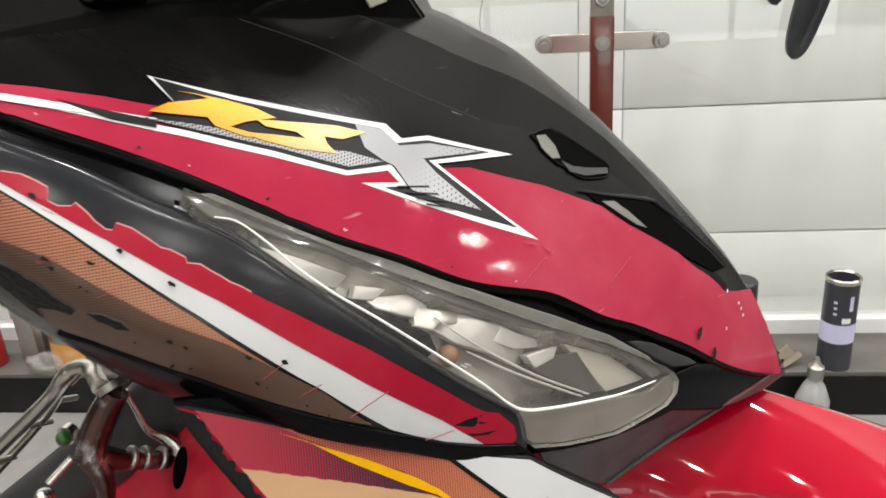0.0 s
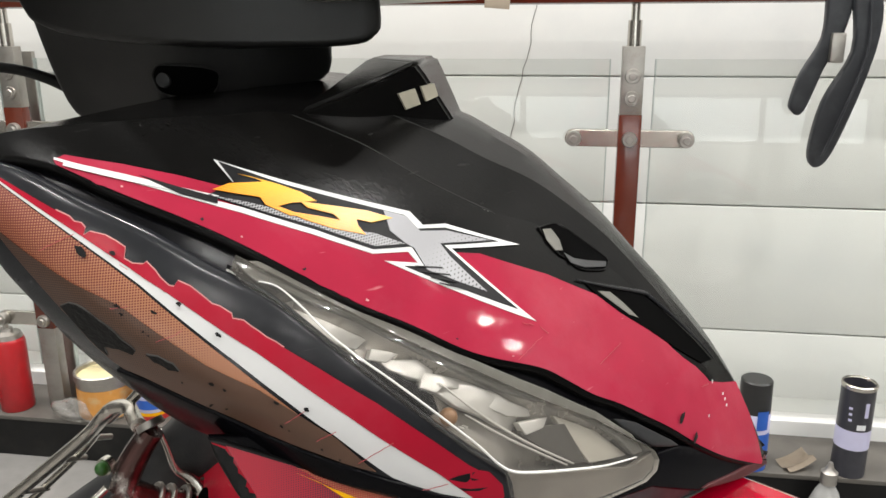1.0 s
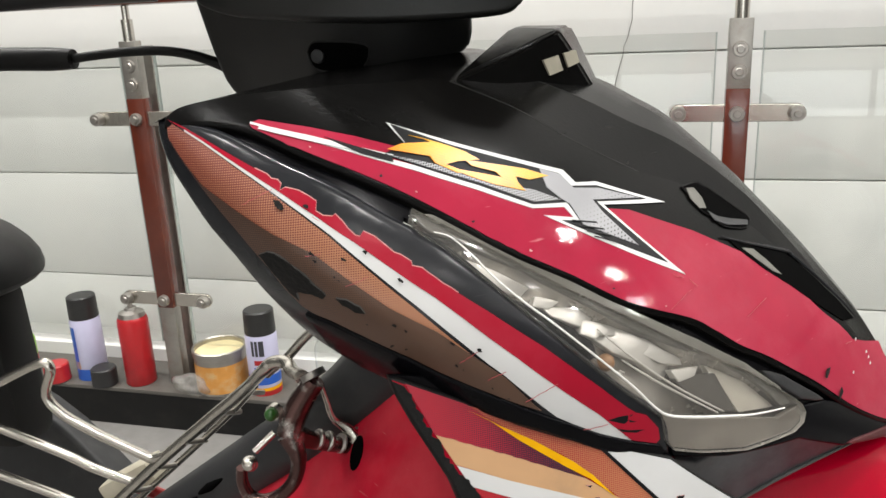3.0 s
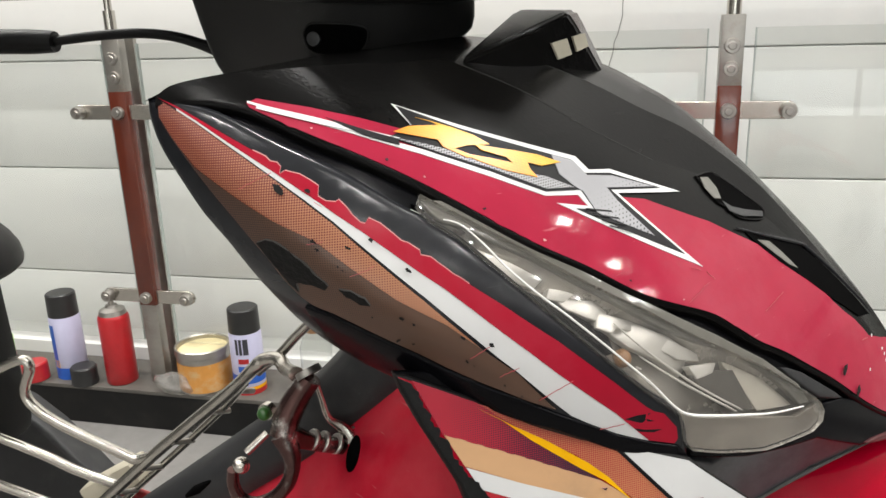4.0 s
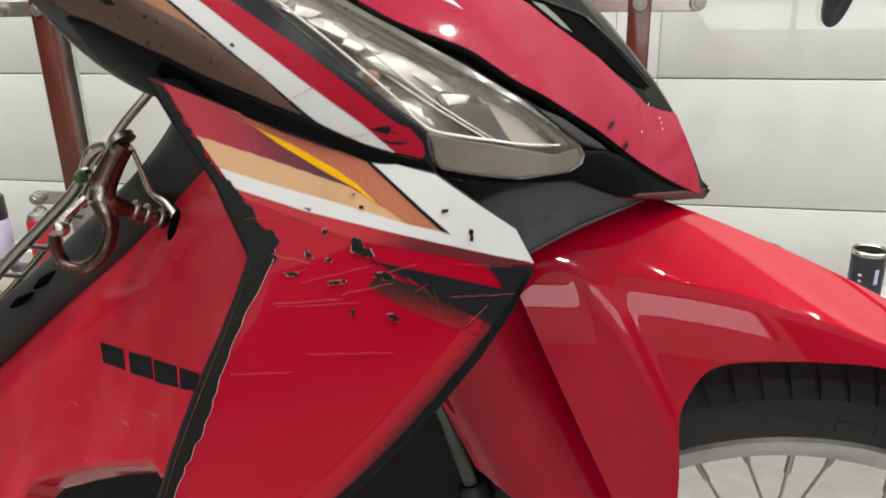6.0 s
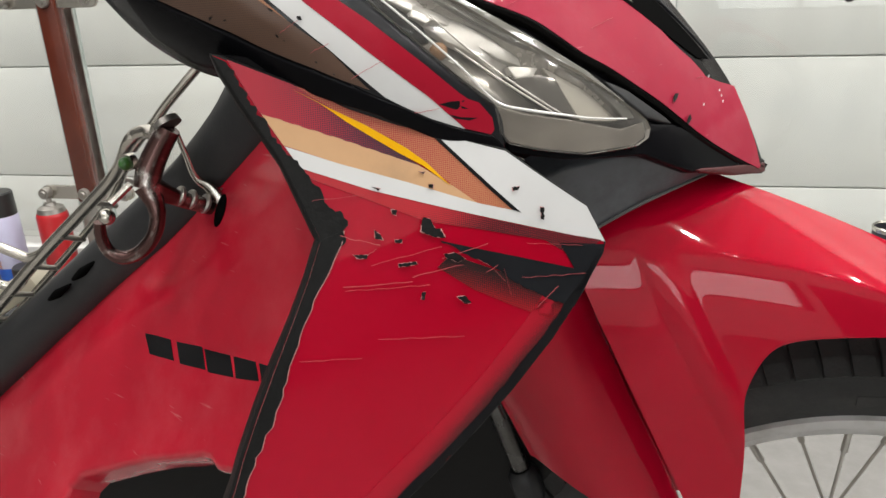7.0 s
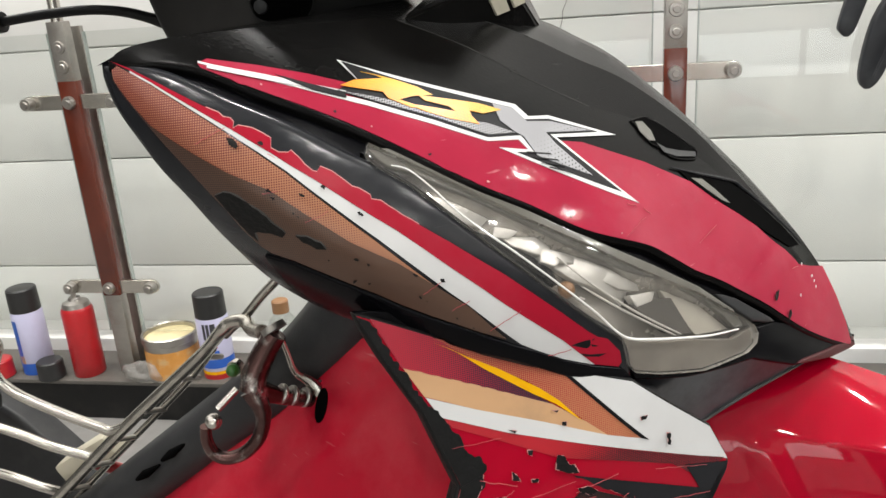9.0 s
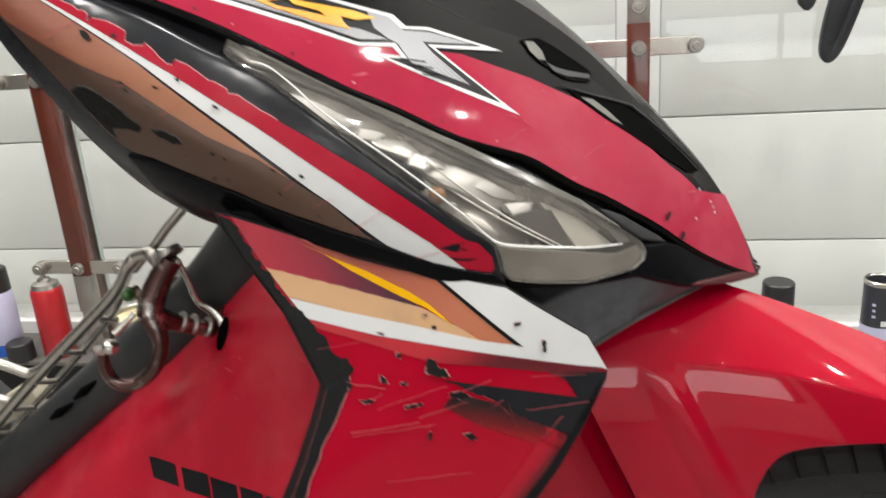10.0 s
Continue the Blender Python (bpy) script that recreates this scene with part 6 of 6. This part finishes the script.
def spray_can(x, y, r, h, body_mt, cap_mt, label, cap=True, cap_h=0.045, band=None):
    can = thing("spray_can", label, "spray can", pose(x, y, KT), "spray cans")
    hb = h - (cap_h if cap else 0.03)
    part("can_body", lathe([(0, 0), (r - 0.002, 0), (r, 0.003), (r, hb - 0.012), (r - 0.003, hb - 0.004), (r - 0.006, hb)], 32), body_mt, can)
    if cap:
        part("cap", lathe([(r - 0.003, hb - 0.008), (r - 0.001, hb - 0.006), (r - 0.002, hb + cap_h - 0.003), (r - 0.005, hb + cap_h), (0, hb + cap_h)], 32), cap_mt, can)
    else:
        part("dome", lathe([(r - 0.003, hb - 0.006), (r * 0.8, hb + 0.008), (r * 0.42, hb + 0.014), (r * 0.36, hb + 0.02), (0, hb + 0.02)], 32), DULL_STEEL, can)
        part("nozzle", lathe([(0.006, hb + 0.018), (0.006, hb + 0.032), (0, hb + 0.033)], 16), DULL_STEEL, can)
    for z0, z1, mt in band or ():
        part("label_band", lathe([(r + 0.0004, z0), (r + 0.0004, z1)], 32), mt, can)
    return can


lilac_can = spray_can(-1.36, 1.50, 0.036, 0.215, CAN_LILAC, CAN_BLACK, "lilac spray can with black cap", True, 0.05, [(0.0, 0.03, CAN_BLUE)])
spray_can(-1.566, 1.50, 0.034, 0.125, CAN_GREEN, CAN_GREEN, "short lime green spray can with bare nozzle", False, 0.045, [(0.02, 0.04, CAN_RED)])
spray_can(-1.215, 1.49, 0.036, 0.205, CAN_RED, CAN_RED, "red spray can with bare nozzle", False)
blue_can = spray_can(-0.882, 1.50, 0.037, 0.205, CAN_LILAC, CAN_BLACK, "white and blue spray can with black cap", True, 0.05, [(0.028, 0.05, CAN_BLUE), (0.0, 0.012, CAN_RED), (0.012, 0.02, YELLOW_FILM)])
nose_can = spray_can(0.402, 1.475, 0.032, 0.186, CAN_LILAC, CAN_BLACK, "lilac and blue spray can with black cap", True, 0.06, [(0.0, 0.08, CAN_BLUE)])


def tin(x, y):
    ob = thing("putty_tin", "opened orange tin of cream putty", "tin", pose(x, y, KT))
    part("tin_wall", lathe([(0, 0), (0.060, 0), (0.061, 0.003), (0.061, 0.088), (0.064, 0.09), (0.064, 0.105), (0.061, 0.107), (0.058, 0.104), (0.058, 0.09)], 40), DULL_STEEL, ob)
    part("label_band", lathe([(0.0615, 0.006), (0.0615, 0.075)], 40), TIN_ORANGE, ob, "orange printed label")
    part("putty", lathe([(0.058, 0.095), (0.03, 0.098), (0, 0.094)], 40), PUTTY, ob, "cream putty")


tin(-0.995, 1.50)


def loose_cap(x, y, mt, label):
    cap = thing("plastic_cup_lid", label, "lid", pose(x, y, KT), "loose caps")
    part("cap_wall", lathe([(0.029, 0), (0.031, 0.002), (0.030, 0.042), (0.027, 0.045), (0.0, 0.045)], 28), mt, cap)


loose_cap(-1.435, 1.46, CAN_RED, "loose red spray cap")
loose_cap(-1.297, 1.46, CAN_BLACK, "loose black spray cap")


def label_bar(can, r, a0, a1, z0, z1, mt):
    """A printed block that follows the can's side; angles in degrees from the front."""
    rows = [[(r * math.sin(math.radians(a0 + (a1 - a0) * k / 5)), -r * math.cos(math.radians(a0 + (a1 - a0) * k / 5)), z) for k in range(6)] for z in (z0, z1)]
    part("print_block", grid(rows), mt, can)


def tube_can(x, y):
    ob = thing("cylinder_can", "open dark cardboard cylinder can", "can", pose(x, y, KT))
    r, h = 0.031, 0.186
    part("can_body", lathe([(0, 0), (r, 0), (r, h), (r + 0.001, h + 0.003), (r - 0.002, h + 0.005), (r - 0.003, h), (r - 0.003, h - 0.05), (0, h - 0.05)], 36), CAN_DARK, ob)
    part("rim_ring", lathe([(r + 0.0005, h - 0.004), (r + 0.0016, h + 0.003), (r - 0.001, h + 0.0058), (r - 0.0035, h + 0.002)], 36), STEEL, ob)
    part("label_band", lathe([(r + 0.0005, 0.06), (r + 0.0005, 0.10)], 36), CAN_LILAC, ob)
    for a0, a1, z0, z1, mt in ((-40, -28, 0.12, 0.125, CAN_LILAC), (-40, -30, 0.132, 0.137, CAN_LILAC), (-42, -30, 0.144, 0.149, CAN_LILAC), (10, 24, 0.13, 0.16, CAN_LILAC), (-10, 20, 0.104, 0.115, CAN_WHITE)):
        label_bar(ob, r + 0.0006, a0, a1, z0, z1, mt)


tube_can(0.588, 1.475)


def bottle(x, y):
    ob = thing("dropper_bottle", "clear plastic bottle with grey cap", "bottle", pose(x, y, 0))
    part("bottle_body", lathe([(0, 0), (0.030, 0), (0.032, 0.004), (0.031, 0.07), (0.02, 0.100), (0.013, 0.112), (0.013, 0.122)], 28), POLY, ob)
    part("cap", lathe([(0.015, 0.117), (0.015, 0.140), (0.008, 0.146), (0.004, 0.160), (0, 0.160)], 24), DULL_STEEL, ob)


bottle(0.530, 1.40)


for a0, a1 in ((-12, -2), (2, 12), (16, 34)):
    label_bar(blue_can, 0.0375, a0, a1, 0.10, 0.138, CAN_DARK)
label_bar(blue_can, 0.0375, -5, 32, 0.078, 0.09, CAN_RED)
label_bar(blue_can, 0.0375, -8, 36, 0.058, 0.072, CAN_BLUE)
label_bar(lilac_can, 0.0365, -40, -10, 0.03, 0.14, CAN_BLUE)
label_bar(lilac_can, 0.0365, -40, -8, 0.03, 0.05, YELLOW_FILM)
label_bar(nose_can, 0.0335, 0, 40, 0.09, 0.13, CAN_BLUE)


def crumpled_bag(x, y):
    bm = bmesh.new()
    bmesh.ops.create_icosphere(bm, subdivisions=4, radius=1.0)
    for v in bm.verts:
        n = noise.noise(v.co * 1.6) * 0.45 + abs(noise.noise(v.co * 4.0)) * 0.3
        v.co = Vector((v.co.x * 0.055, v.co.y * 0.024, v.co.z * 0.026 + 0.022)) * (1 + 0.6 * n)
        v.co.z = max(0.0, v.co.z)
    ob = thing("plastic_bag", "crumpled clear plastic bag lying on the kerb", "bag", pose(x, y, KT))
    part("bag_film", bm, CLEAR_POLY, ob, smooth=60)


crumpled_bag(-1.04, 1.452)


def clear_bottle(x, y):
    ob = thing("glass_bottle", "clear glass bottle with ochre cap on the kerb", "bottle", pose(x, y, KT))
    glass = part("bottle_body", lathe([(0, 0.002), (0.034, 0.002), (0.036, 0.006), (0.036, 0.115), (0.028, 0.135), (0.017, 0.148), (0.017, 0.165)], 32), GLASS, ob)
    glass.visible_shadow = False
    part("cap", lathe([(0.019, 0.152), (0.019, 0.178), (0.016, 0.181), (0, 0.181)], 24), AMBER, ob)


clear_bottle(-0.715, 1.51)


def card_scrap(x, y):
    ob = thing("card_scrap", "torn brown card scrap lying on the kerb", "card", pose(x, y, KT, 0, 0, 25))
    rows = [[(-0.03 + 0.06 * k / 6, -0.022 + 0.044 * j / 4, 0.004 + 0.018 * (k / 6) ** 2 + 0.004 * math.sin(2.0 * j)) for k in range(7)] for j in range(5)]
    bm = grid(rows)
    bmesh.ops.solidify(bm, geom=bm.faces[:], thickness=0.0015)
    part("card_sheet", bm, CARD, ob)


card_scrap(0.492, 1.478)
bm = bmesh.new()
rng = random.Random(4)
tube(bm, [(-0.045 - 0.0035 * k + rng.uniform(-0.004, 0.004), WALL_Y - 0.0003, 1.02 - 0.018 * k) for k in range(24)], 0.0007, 6, 1)
part("crack", bm, KERB_TOP, wall, "fine crack in the paint")
part("tape_scrap", boxed((-0.135, -0.034, -0.016), (-0.09, -0.031, 0.012), 0.001, Matrix.Rotation(0.08, 4, "Y")), CARD, rail, "scrap of brown tape")


# black moulded blades hung over the handrail
def blade(outline, y, thick, label):
    ob = thing("hanging_trim", label, "trim", pose(0, y, 0), "hung trim blades")
    part("blade_body", patch(curve2(outline + outline[:1], 4)[:-1], lambda x, z: 0.25 * (0.95 - z) * (1.02 - z), 0.0, thick, 0.005, 0.02), BLADE, ob)
    return ob


long_blade = blade([(0.488, 0.99), (0.523, 0.99), (0.524, 0.903), (0.486, 0.749), (0.463, 0.706), (0.449, 0.729), (0.460, 0.817), (0.497, 0.903)], 1.455, 0.012, "long black moulded plastic blade hung from the handrail")
part("rib", tube(bmesh.new(), [(0.508, -0.007, 0.985), (0.511, -0.007, 0.90), (0.485, -0.006, 0.80), (0.463, 0.004, 0.725)], 0.0022, 8, 4), BLADE, long_blade)
short_blade = blade([(0.448, 0.992), (0.480, 0.992), (0.472, 0.932), (0.448, 0.876), (0.425, 0.803), (0.411, 0.805), (0.409, 0.817), (0.420, 0.864), (0.448, 0.925)], 1.465, 0.010, "short black moulded plastic blade hung from the handrail")
part("clip", boxed((0.455, -0.012, 0.885), (0.478, 0.004, 0.935), 0.004), DULL_STEEL, short_blade, "small metal clip")
